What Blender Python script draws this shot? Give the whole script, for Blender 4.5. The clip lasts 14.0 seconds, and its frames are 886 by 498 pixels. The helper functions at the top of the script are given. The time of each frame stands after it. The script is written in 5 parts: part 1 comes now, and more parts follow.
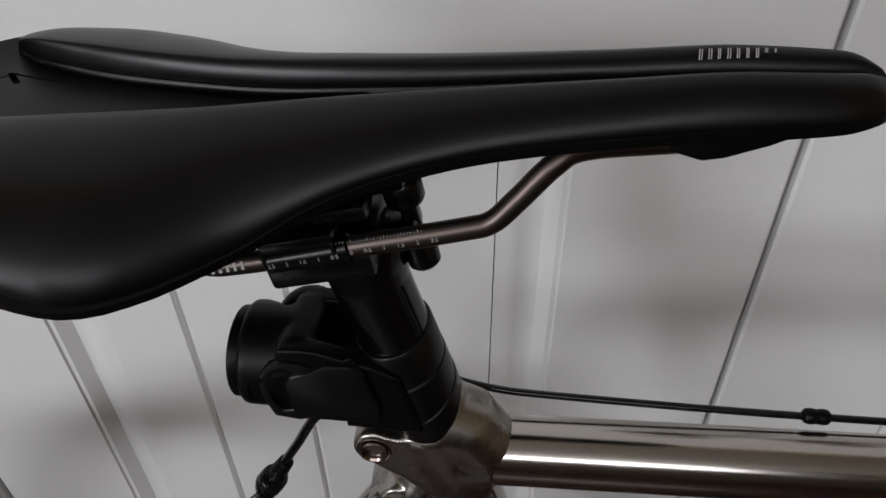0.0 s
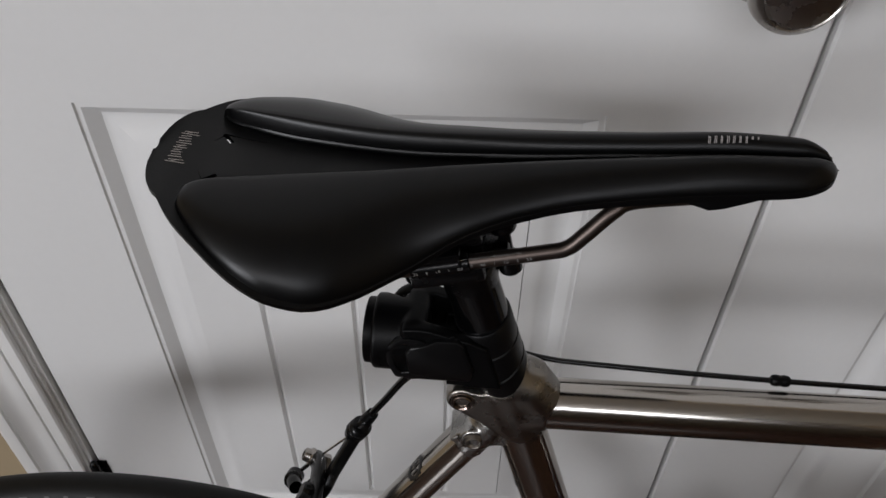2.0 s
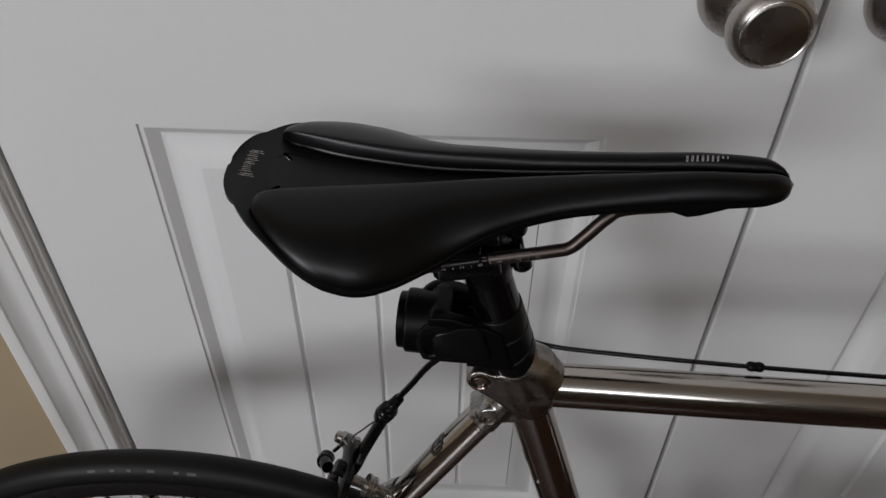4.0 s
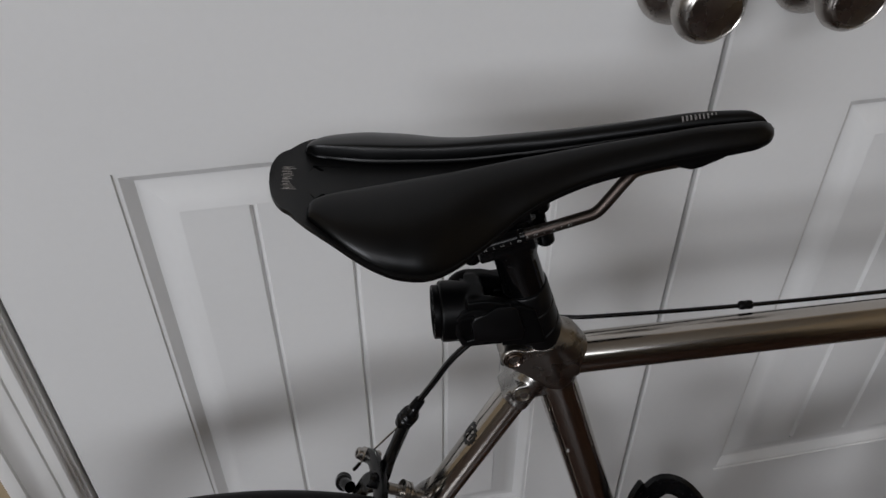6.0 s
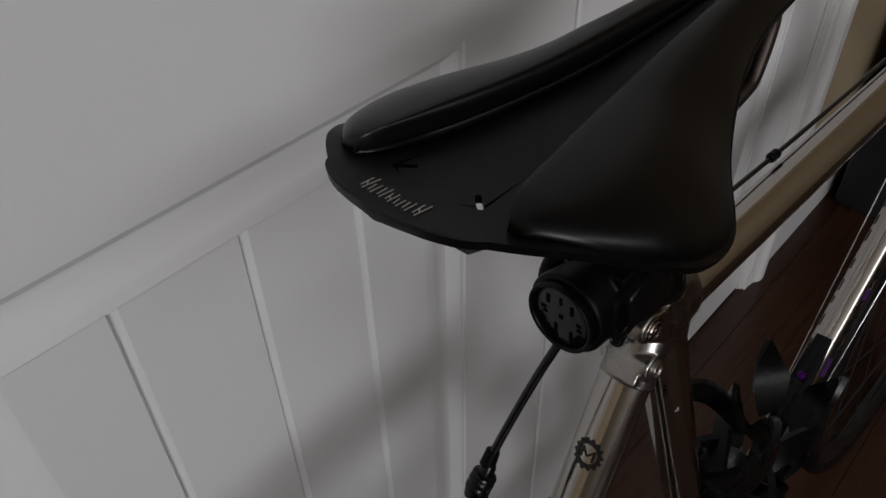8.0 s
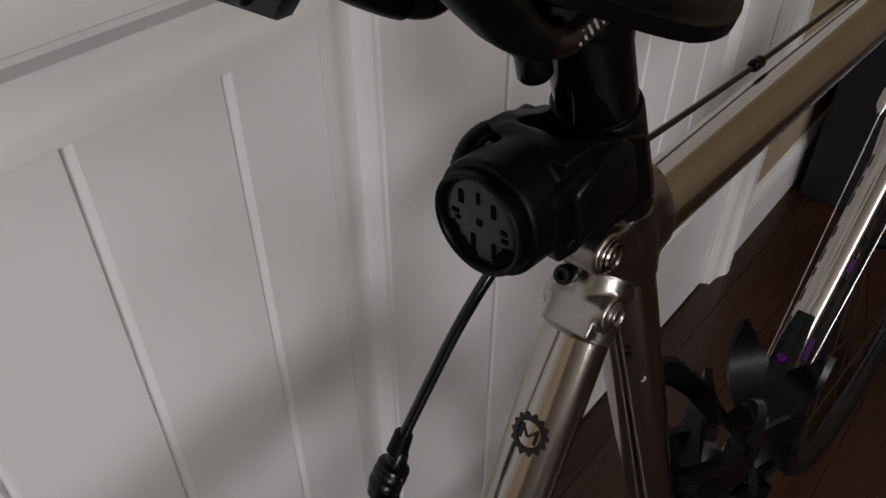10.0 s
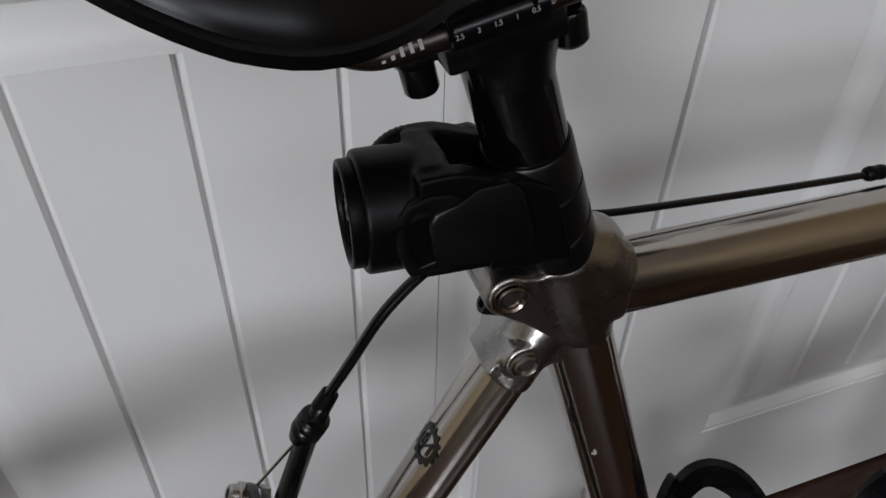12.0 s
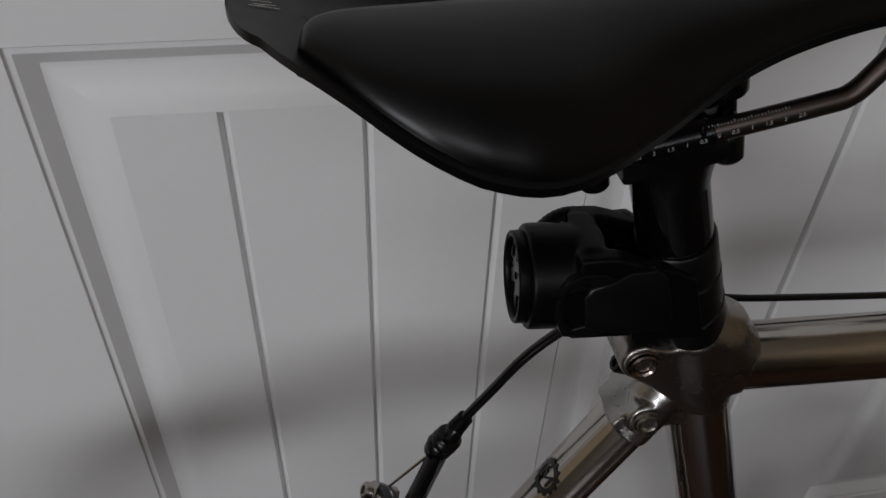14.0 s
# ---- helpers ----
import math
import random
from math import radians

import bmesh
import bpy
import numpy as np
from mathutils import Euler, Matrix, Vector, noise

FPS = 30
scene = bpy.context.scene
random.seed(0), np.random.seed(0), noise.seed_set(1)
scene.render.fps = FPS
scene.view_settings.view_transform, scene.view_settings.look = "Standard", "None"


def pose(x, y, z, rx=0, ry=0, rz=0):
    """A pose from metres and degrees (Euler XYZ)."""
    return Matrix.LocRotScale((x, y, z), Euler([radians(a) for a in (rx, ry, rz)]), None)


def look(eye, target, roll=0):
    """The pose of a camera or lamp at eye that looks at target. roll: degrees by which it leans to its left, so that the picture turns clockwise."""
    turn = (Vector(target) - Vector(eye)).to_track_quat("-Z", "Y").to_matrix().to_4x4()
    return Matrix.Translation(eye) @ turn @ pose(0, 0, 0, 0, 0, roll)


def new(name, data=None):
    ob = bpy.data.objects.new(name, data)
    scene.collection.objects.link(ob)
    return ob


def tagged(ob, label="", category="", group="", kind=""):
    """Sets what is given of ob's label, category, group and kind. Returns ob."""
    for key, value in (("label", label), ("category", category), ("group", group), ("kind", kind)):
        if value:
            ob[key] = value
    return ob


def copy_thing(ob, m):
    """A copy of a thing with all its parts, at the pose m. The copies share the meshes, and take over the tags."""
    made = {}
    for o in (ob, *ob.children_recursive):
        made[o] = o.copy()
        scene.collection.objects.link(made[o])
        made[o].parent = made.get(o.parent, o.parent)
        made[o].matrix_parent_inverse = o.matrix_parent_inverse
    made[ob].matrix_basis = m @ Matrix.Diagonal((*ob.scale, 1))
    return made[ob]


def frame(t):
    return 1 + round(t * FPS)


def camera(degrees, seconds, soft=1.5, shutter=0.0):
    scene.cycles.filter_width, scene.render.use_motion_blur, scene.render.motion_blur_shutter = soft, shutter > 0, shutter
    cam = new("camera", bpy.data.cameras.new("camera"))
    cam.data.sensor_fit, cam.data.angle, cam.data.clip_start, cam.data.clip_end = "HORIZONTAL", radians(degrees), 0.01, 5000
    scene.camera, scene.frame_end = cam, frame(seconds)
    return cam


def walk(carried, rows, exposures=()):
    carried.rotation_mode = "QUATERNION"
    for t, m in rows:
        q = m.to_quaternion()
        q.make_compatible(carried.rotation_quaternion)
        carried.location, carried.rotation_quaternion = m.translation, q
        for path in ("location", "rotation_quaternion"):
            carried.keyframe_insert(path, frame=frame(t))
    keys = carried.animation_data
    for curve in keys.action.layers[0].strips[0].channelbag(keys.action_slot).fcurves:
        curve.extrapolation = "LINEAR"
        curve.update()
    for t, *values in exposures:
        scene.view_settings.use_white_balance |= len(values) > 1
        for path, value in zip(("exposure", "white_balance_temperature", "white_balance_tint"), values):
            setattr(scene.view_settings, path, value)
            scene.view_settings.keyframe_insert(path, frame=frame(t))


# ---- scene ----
cam = camera(59.0, 14.0)
PATH = [
    (0, (0.024, -0.185, 0.969), (-0.038, 1.305, -0.364), -0.9),
    (0.5, (0.02, -0.194, 0.957), (-0.049, 1.327, -0.339), -1.0),
    (1, (0.017, -0.202, 0.965), (-0.047, 1.317, -0.334), -0.8),
    (1.5, (0.011, -0.213, 0.987), (-0.031, 1.271, -0.353), 0.0),
    (2, (-0.021, -0.256, 1.057), (-0.031, 1.185, -0.33), 1.2),
    (2.5, (-0.031, -0.276, 1.08), (-0.033, 1.161, -0.311), 1.4),
    (5, (-0.021, -0.325, 1.104), (-0.067, 1.181, -0.21), 0.7),
    (5.5, (-0.014, -0.33, 1.101), (0.016, 1.197, -0.191), 0.7),
    (6, (-0.123, -0.347, 1.093), (0.17, 1.168, -0.179), -0.1),
    (6.5, (-0.229, -0.347, 1.087), (0.307, 1.08, -0.207), -1.3),
    (7, (-0.251, -0.257, 1.053), (0.438, 1.077, -0.268), -1.7),
    (7.5, (-0.236, -0.149, 1.023), (0.672, 1.022, -0.321), -1.0),
    (8, (-0.261, -0.113, 0.988), (0.828, 0.914, -0.339), -1.6),
    (8.5, (-0.298, -0.066, 0.964), (0.981, 0.794, -0.311), -1.0),
    (9, (-0.284, -0.069, 0.906), (1.087, 0.682, -0.342), -1.7),
    (9.1, (-0.280, -0.064, 0.900), (1.093, 0.662, -0.362), -1.2),
    (11.3, (-0.106, -0.172, 0.884), (0.517, 1.182, -0.449), 2.0),
    (11.5, (-0.104, -0.174, 0.889), (0.495, 1.196, -0.439), 2.0),
    (12, (-0.101, -0.178, 0.895), (0.45, 1.224, -0.422), 1.9),
    (12.5, (-0.095, -0.187, 0.894), (0.405, 1.236, -0.419), 1.6),
    (13, (-0.099, -0.205, 0.92), (0.344, 1.236, -0.394), 1.1),
    (13.5, (-0.12, -0.214, 0.958), (0.245, 1.256, -0.347), 1.8),
    (14, (-0.128, -0.197, 0.937), (0.168, 1.3, -0.356), 2.5),
]
# seconds, stops, white balance
EXPOSURES = [
    (0, 0.03, 6500, 10), (1, 0.03, 6500, 10), (2.5, -0.04, 6500, 10), (5, -0.22, 6450, 9), (5.5, -0.20, 6450, 9), (6, -0.20, 6400, 9), (6.5, -0.45, 6450, 9),
    (7, -0.43, 6450, 9), (7.5, -0.56, 6450, 9), (8, -0.60, 6550, 10), (8.5, -0.64, 6900, 13), (9, -0.36, 7000, 14), (9.2, -0.36, 7000, 14),
    (11.3, 0.02, 6300, 8), (12.5, 0.03, 6400, 9), (13.0, 0.0, 6450, 10), (13.5, -0.2, 6450, 10), (14, -0.54, 6450, 10),
]
walk(cam, [(t, look(eye, target, roll)) for t, eye, target, roll in PATH], EXPOSURES)

# ---- world, daylight through the window, exposure ----
world = bpy.data.worlds.new("sky")
scene.world = world
world.use_nodes = True
_nt = world.node_tree
_sky = _nt.nodes.new("ShaderNodeTexSky")
_sky.sky_type = "NISHITA"
_sky.sun_disc = False
_sky.sun_elevation, _sky.sun_rotation = radians(35), radians(200)
_nt.links.new(_sky.outputs[0], _nt.nodes["Background"].inputs[0])
_nt.nodes["Background"].inputs[1].default_value = 0.08

FLOOR = -0.012
WIN_X, WIN_Z, WIN_W, WIN_H, BACK = -4.50, 2.80, 3.00, 2.10, -5.0

# a second, unseen opening, added for the high fill lamp
WIN2_X, WIN2_Z, WIN2_W, WIN2_H = -0.30, 3.83, 4.00, 1.36
X0, X1, TOP = -6.4, 2.9, 4.6


def window_light(name, place, aim, w, h, watts, colour):
    lamp = bpy.data.lights.new(name, "AREA")
    lamp.shape, lamp.size, lamp.size_y, lamp.energy, lamp.color = "RECTANGLE", w, h, watts, colour
    ob = new(name, lamp)
    ob.matrix_world = look(place, aim)
    return ob


window_light("window_daylight", (WIN_X, BACK + 0.02, WIN_Z), (WIN_X, 0, WIN_Z), WIN_W - 0.1, WIN_H - 0.1, 290, (0.965, 0.978, 1.028))
# unseen high fill in window form, added to lighten the saddle's shadow
window_light("high_fill_daylight", (WIN2_X, BACK + 0.02, WIN2_Z), (WIN2_X, 0, WIN2_Z), WIN2_W - 0.1, WIN2_H - 0.1, 75, (0.965, 0.978, 1.028))
scene.view_settings.exposure = 0.0


# ---- materials ----
def material(name, colour, rough=0.5, metal=0.0, vary=0.12, scale=30.0, fine=400.0, bump=0.02, coat=0.0, stretch=(1, 1, 1), rvary=0.1, sheen=0.0, random_tone=0.0, spec=0.5):
    m = bpy.data.materials.new(name)
    m.use_nodes = True
    nt = m.node_tree
    n, k = nt.nodes, nt.links
    b = n["Principled BSDF"]
    co = n.new("ShaderNodeTexCoord")
    mp = n.new("ShaderNodeMapping")
    mp.inputs["Scale"].default_value = stretch
    k.new(co.outputs["Object"], mp.inputs["Vector"])
    n1, n2 = n.new("ShaderNodeTexNoise"), n.new("ShaderNodeTexNoise")
    n1.inputs["Scale"].default_value, n1.inputs["Detail"].default_value = scale, 5
    n2.inputs["Scale"].default_value, n2.inputs["Detail"].default_value = fine, 3
    k.new(mp.outputs[0], n1.inputs["Vector"])
    k.new(mp.outputs[0], n2.inputs["Vector"])
    mix = n.new("ShaderNodeMix")
    mix.data_type = "RGBA"
    mix.inputs["A"].default_value = (*[c * (1 - vary) for c in colour], 1)
    mix.inputs["B"].default_value = (*[min(1, c * (1 + vary)) for c in colour], 1)
    avg = n.new("ShaderNodeMath")
    avg.operation = "MULTIPLY_ADD"
    k.new(n2.outputs["Fac"], avg.inputs[0])
    avg.inputs[1].default_value = 0.4
    half = n.new("ShaderNodeMath")
    half.operation = "MULTIPLY"
    half.inputs[1].default_value = 0.6
    k.new(n1.outputs["Fac"], half.inputs[0])
    k.new(half.outputs[0], avg.inputs[2])
    k.new(avg.outputs[0], mix.inputs["Factor"])
    last = mix.outputs["Result"]
    if random_tone:
        info = n.new("ShaderNodeObjectInfo")
        ramp = n.new("ShaderNodeMapRange")
        ramp.inputs["To Min"].default_value, ramp.inputs["To Max"].default_value = 1 - random_tone, 1 + random_tone
        k.new(info.outputs["Random"], ramp.inputs["Value"])
        mul = n.new("ShaderNodeVectorMath")
        mul.operation = "SCALE"
        k.new(last, mul.inputs[0])
        k.new(ramp.outputs[0], mul.inputs["Scale"])
        last = mul.outputs[0]
    k.new(last, b.inputs["Base Color"])
    rr = n.new("ShaderNodeMapRange")
    rr.inputs["To Min"].default_value, rr.inputs["To Max"].default_value = max(0.02, rough - rvary), min(1, rough + rvary)
    k.new(n1.outputs["Fac"], rr.inputs["Value"])
    k.new(rr.outputs[0], b.inputs["Roughness"])
    b.inputs["Metallic"].default_value = metal
    b.inputs["Coat Weight"].default_value = coat
    b.inputs["Sheen Weight"].default_value = sheen
    b.inputs["Specular IOR Level"].default_value = spec
    if bump:
        bp = n.new("ShaderNodeBump")
        bp.inputs["Strength"].default_value, bp.inputs["Distance"].default_value = bump, 0.001
        k.new(n2.outputs["Fac"], bp.inputs["Height"])
        k.new(bp.outputs[0], b.inputs["Normal"])
    return m


DOOR_PAINT = material("satin white door paint", (0.76, 0.755, 0.745), 0.38, vary=0.035, scale=5, fine=160, bump=0.06, rvary=0.06)
TRIM_PAINT = material("gloss white trim paint", (0.78, 0.77, 0.75), 0.33, vary=0.02, scale=8, fine=120, bump=0.06, rvary=0.06)
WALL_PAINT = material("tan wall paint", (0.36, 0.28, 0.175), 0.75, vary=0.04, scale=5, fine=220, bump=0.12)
# the wall tan darkened for unseen walls: less bounce light, darker reflections in tubes
DARKENED_ROOM_PAINT = material("darkened tan for unseen walls", (0.14, 0.122, 0.098), 0.8, vary=0.04, scale=4, fine=200, bump=0.1)
CEILING_PAINT = material("cream ceiling paint", (0.50, 0.485, 0.46), 0.85, vary=0.03, scale=5, fine=150, bump=0.1)
WOOD = material("dark red-brown hardwood", (0.034, 0.0138, 0.0078), 0.28, vary=0.45, scale=9, fine=60, bump=0.06, stretch=(0.6, 8, 8), rvary=0.1, random_tone=0.25, spec=0.4)
# near-black in place of the shade inside the unlit closet
DARK = material("near-black closet shade", (0.02, 0.018, 0.016), 0.9)
COVER = material("black microfibre saddle cover", (0.0010, 0.0010, 0.0012), 0.32, vary=0.12, scale=60, fine=2400, bump=0.02, rvary=0.03, spec=0.25)
SHELL = material("matt black nylon shell", (0.0018, 0.0018, 0.0020), 0.40, vary=0.15, scale=50, fine=1500, bump=0.10, rvary=0.08, spec=0.17)
STEEL = material("polished stainless steel tubing", (0.46, 0.43, 0.395), 0.152, 1.0, vary=0.05, scale=40, fine=700, bump=0.012, rvary=0.035)
LUG = material("cast satin steel lug", (0.285, 0.266, 0.243), 0.28, 1.0, vary=0.16, scale=70, fine=420, bump=0.09, rvary=0.09)
CAST = material("smooth cast steel", (0.36, 0.35, 0.335), 0.27, 1.0, vary=0.10, scale=80, fine=500, bump=0.05, rvary=0.06)
BRONZED = material("heat-bronzed steel", (0.20, 0.160, 0.140), 0.20, 1.0, vary=0.35, scale=500, fine=1500, bump=0.05, rvary=0.08)
BRIGHT = material("bright polished steel", (0.62, 0.61, 0.59), 0.14, 1.0, vary=0.05, scale=80, bump=0.0)
RAIL = material("bronze-grey titanium alloy rail", (0.088, 0.071, 0.063), 0.40, 1.0, vary=0.08, scale=80, fine=900, bump=0.02)
GLOSSBLACK = material("gloss black alloy", (0.0016, 0.0016, 0.0018), 0.09, vary=0.1, scale=80, bump=0.0, rvary=0.03)
ANODISED = material("satin black anodised alloy", (0.0022, 0.0022, 0.0024), 0.25, vary=0.15, scale=90, fine=900, bump=0.03, spec=0.28)
RUBBER = material("black rubber", (0.0016, 0.0016, 0.0018), 0.38, vary=0.12, scale=70, fine=900, bump=0.06, spec=0.12)
STRAP = material("grey-black rubber strap", (0.0022, 0.0022, 0.0025), 0.34, vary=0.12, scale=60, fine=800, bump=0.06, spec=0.27)
TYRE = material("worn black tyre rubber", (0.0034, 0.0033, 0.0032), 0.5, vary=0.3, scale=35, fine=500, bump=0.12, spec=0.22)
LINER = material("black cable housing", (0.0018, 0.0018, 0.0020), 0.16, vary=0.1, bump=0.0, spec=0.4)
CARBON = material("satin black composite", (0.0025, 0.0025, 0.003), 0.26, vary=0.12, scale=70, bump=0.02, spec=0.22)
PURPLE = material("purple anodised alloy", (0.09, 0.012, 0.14), 0.25, 1.0, vary=0.05)
PURPLE_PRINT = material("purple decal print", (0.05, 0.012, 0.085), 0.35, vary=0.05)
NICKEL = material("satin nickel", (0.42, 0.395, 0.37), 0.27, 1.0, vary=0.05, scale=50, fine=700, bump=0.015)
INK = material("black decal ink", (0.004, 0.004, 0.004), 0.35, vary=0.05)
TAIL_PRINT = material("worn silver-grey print", (0.40, 0.37, 0.35), 0.55, vary=0.3, scale=900)
GREY_PRINT = material("silver-grey print", (0.34, 0.32, 0.31), 0.5, vary=0.1)
RAIL_PRINT = material("pale rail print", (0.33, 0.32, 0.31), 0.5, vary=0.45, scale=700)
# dull black that stands for the shade inside small openings
HOLE_SHADE = material("black hollow shade", (0.0008, 0.0008, 0.0008), 0.9, vary=0.05, bump=0.0, spec=0.05)
LENS = material("dark smoked lens", (0.0062, 0.0062, 0.0070), 0.3, vary=0.1, bump=0.0)
BOX_GREY = material("slate grey fabric", (0.085, 0.092, 0.118), 0.7, vary=0.15, scale=20, fine=500, bump=0.2)
BOX_DARK = material("charcoal fabric", (0.010, 0.011, 0.0135), 0.75, vary=0.15, scale=20, fine=500, bump=0.2)
RIM = material("black alloy rim", (0.02, 0.02, 0.021), 0.3, 0.6)


# ---- building helpers ----
def link(name, bm, mat, parent=None, label="", smooth=True, at=None):
    me = bpy.data.meshes.new(name)
    bmesh.ops.recalc_face_normals(bm, faces=bm.faces[:])
    bm.to_mesh(me)
    bm.free()
    me.materials.append(mat)
    if smooth:
        me.shade_smooth()
    ob = new(name, me)
    if at is not None:
        ob.matrix_basis = at
    if parent is not None:
        ob.parent = parent
    if label:
        ob["label"] = label
    if smooth:
        split_sharp(me)
    return ob


def split_sharp(me, degrees=38):
    """Marks edges sharper than the angle, so that smooth shading stops there."""
    bm = bmesh.new()
    bm.from_mesh(me)
    lim = radians(degrees)
    for e in bm.edges:
        e.smooth = not (len(e.link_faces) == 2 and e.calc_face_angle(0) > lim)
    bm.to_mesh(me)
    bm.free()


def part(name, bm, mat, parent, label="", smooth=True, at=None):
    return link(name, bm, mat, parent, label, smooth, at)


def empty(name, m):
    ob = new(name)
    ob.empty_display_size = 0.05
    ob.matrix_basis = m
    return ob


def add_box(bm, x0, x1, y0, y1, z0, z1, bevel=0.0, segments=2, m=None):
    vs = [bm.verts.new((x, y, z)) for x in (x0, x1) for y in (y0, y1) for z in (z0, z1)]
    fs = [bm.faces.new([vs[i] for i in q]) for q in ((0, 1, 3, 2), (4, 6, 7, 5), (0, 4, 5, 1), (2, 3, 7, 6), (0, 2, 6, 4), (1, 5, 7, 3))]
    if bevel:
        es = list({e for f in fs for e in f.edges})
        r = bmesh.ops.bevel(bm, geom=es, offset=bevel, segments=segments, profile=0.5, affect="EDGES")
        vs = list({v for f in r["faces"] for v in f.verts} | {v for v in vs if v.is_valid})
    if m is not None:
        for v in vs:
            v.co = m @ v.co
    return vs


def rings(bm, loops, close_ends=True, wrap=False):
    """Skins a row of closed loops of points."""
    vr = [[bm.verts.new(p) for p in loop] for loop in loops]
    n = len(vr[0])
    for a in range(len(vr) - (0 if wrap else 1)):
        u, v = vr[a], vr[(a + 1) % len(vr)]
        for i in range(n):
            bm.faces.new((u[i], u[(i + 1) % n], v[(i + 1) % n], v[i]))
    if close_ends and not wrap:
        bm.faces.new(vr[0][::-1])
        bm.faces.new(vr[-1])
    return vr


def add_tube(bm, points, radius, seg=16, close=True, wrap=False):
    """A round tube along a row of points; radius is one number or one for each point."""
    pts = [Vector(p) for p in points]
    rad = radius if hasattr(radius, "__len__") else [radius] * len(pts)
    loops, side = [], None
    for i, p in enumerate(pts):
        a = pts[(i - 1) % len(pts)] if (wrap or i) else p
        b = pts[(i + 1) % len(pts)] if (wrap or i < len(pts) - 1) else p
        d = (b - a).normalized()
        if side is None:
            side = d.orthogonal().normalized()
        side = (side - d * side.dot(d)).normalized()
        up = d.cross(side)
        loops.append([p + (side * math.cos(q) + up * math.sin(q)) * rad[i] for q in (2 * math.pi * s / seg for s in range(seg))])
    return rings(bm, loops, close, wrap)


def tube(points, radius, seg=16):
    bm = bmesh.new()
    add_tube(bm, points, radius, seg)
    return bm


def smooth_path(points, n=8):
    """A Catmull-Rom curve through the points."""
    p = [Vector(q) for q in points]
    p = [p[0] * 2 - p[1]] + p + [p[-1] * 2 - p[-2]]
    out = []
    for i in range(1, len(p) - 2):
        for s in range(n):
            t = s / n
            a, b, c, d = p[i - 1:i + 3]
            out.append(0.5 * ((2 * b) + (c - a) * t + (2 * a - 5 * b + 4 * c - d) * t * t + (3 * b - a - 3 * c + d) * t ** 3))
    out.append(p[-2])
    return out


def frame_along(a, b, up=(0, 1, 0)):
    """A matrix at a whose z runs to b and whose y lies near up."""
    a, z = Vector(a), (Vector(b) - Vector(a)).normalized()
    x = Vector(up).cross(z).normalized()
    y = z.cross(x)
    m = Matrix((x, y, z)).transposed().to_4x4()
    m.translation = a
    return m


def add_lathe(bm, profile, m=None, seg=32, squash=1.0):
    """Turns (radius, height) pairs round z."""
    m = m or Matrix()
    loops = [[m @ Vector((max(r, 1e-5) * math.cos(q), max(r, 1e-5) * squash * math.sin(q), h)) for q in (2 * math.pi * s / seg for s in range(seg))] for r, h in profile]
    rings(bm, loops, True)


def lathe(profile, m=None, seg=32):
    bm = bmesh.new()
    add_lathe(bm, profile, m, seg)
    return bm


def interp(x, table):
    xs, ys = zip(*table)
    return float(np.interp(x, xs, ys))


def soft(x, table):
    """Interpolates a table by smooth cubic steps (monotone slopes)."""
    xs, ys = [a for a, _ in table], [b for _, b in table]
    if x <= xs[0]:
        return ys[0]
    if x >= xs[-1]:
        return ys[-1]
    i = max(j for j in range(len(xs)) if xs[j] <= x)
    i = min(i, len(xs) - 2)
    d = [(ys[j + 1] - ys[j]) / (xs[j + 1] - xs[j]) for j in range(len(xs) - 1)]

    def slope(j):
        if j == 0:
            return d[0]
        if j == len(xs) - 1:
            return d[-1]
        return 0.0 if d[j - 1] * d[j] <= 0 else 2 * d[j - 1] * d[j] / (d[j - 1] + d[j])
    h = xs[i + 1] - xs[i]
    t = (x - xs[i]) / h
    return (2 * t ** 3 - 3 * t * t + 1) * ys[i] + (t ** 3 - 2 * t * t + t) * h * slope(i) + (3 * t * t - 2 * t ** 3) * ys[i + 1] + (t ** 3 - t * t) * h * slope(i + 1)


# ---- the room ----
DOOR_Y, GAP_X, LEAF_W, LEAF_H = 0.189, 0.214, 0.608, 2.03
WALL_Y = DOOR_Y + 0.004


def setting(name, bm, mat, label, category, smooth=False):
    return tagged(link(name, bm, mat, smooth=smooth), label, category, kind="structure")


def boxes(*bs, bevel=0.0):
    bm = bmesh.new()
    for b in bs:
        add_box(bm, *b, bevel=bevel)
    return bm


OPEN0, OPEN1, OPENZ = GAP_X - LEAF_W - 0.014, GAP_X + LEAF_W + 0.014, FLOOR + LEAF_H + 0.02
setting("wall_north", boxes((X0, OPEN0, WALL_Y, WALL_Y + 0.12, FLOOR, TOP), (OPEN1, X1, WALL_Y, WALL_Y + 0.12, FLOOR, TOP), (OPEN0, OPEN1, WALL_Y, WALL_Y + 0.12, OPENZ, TOP)), WALL_PAINT, "matt tan painted wall round the closet doors", "wall")
# the unseen west and south walls take the darkened tan
setting("wall_west", boxes((X0 - 0.12, X0, BACK, WALL_Y + 0.12, FLOOR, TOP)), DARKENED_ROOM_PAINT, "plain unseen tan side wall", "wall")
wl, wr, wb, wt = WIN_X - WIN_W / 2, WIN_X + WIN_W / 2, WIN_Z - WIN_H / 2, WIN_Z + WIN_H / 2
w2l, w2r, w2b, w2t = WIN2_X - WIN2_W / 2, WIN2_X + WIN2_W / 2, WIN2_Z - WIN2_H / 2, WIN2_Z + WIN2_H / 2
Y0, Y1 = BACK - 0.12, BACK
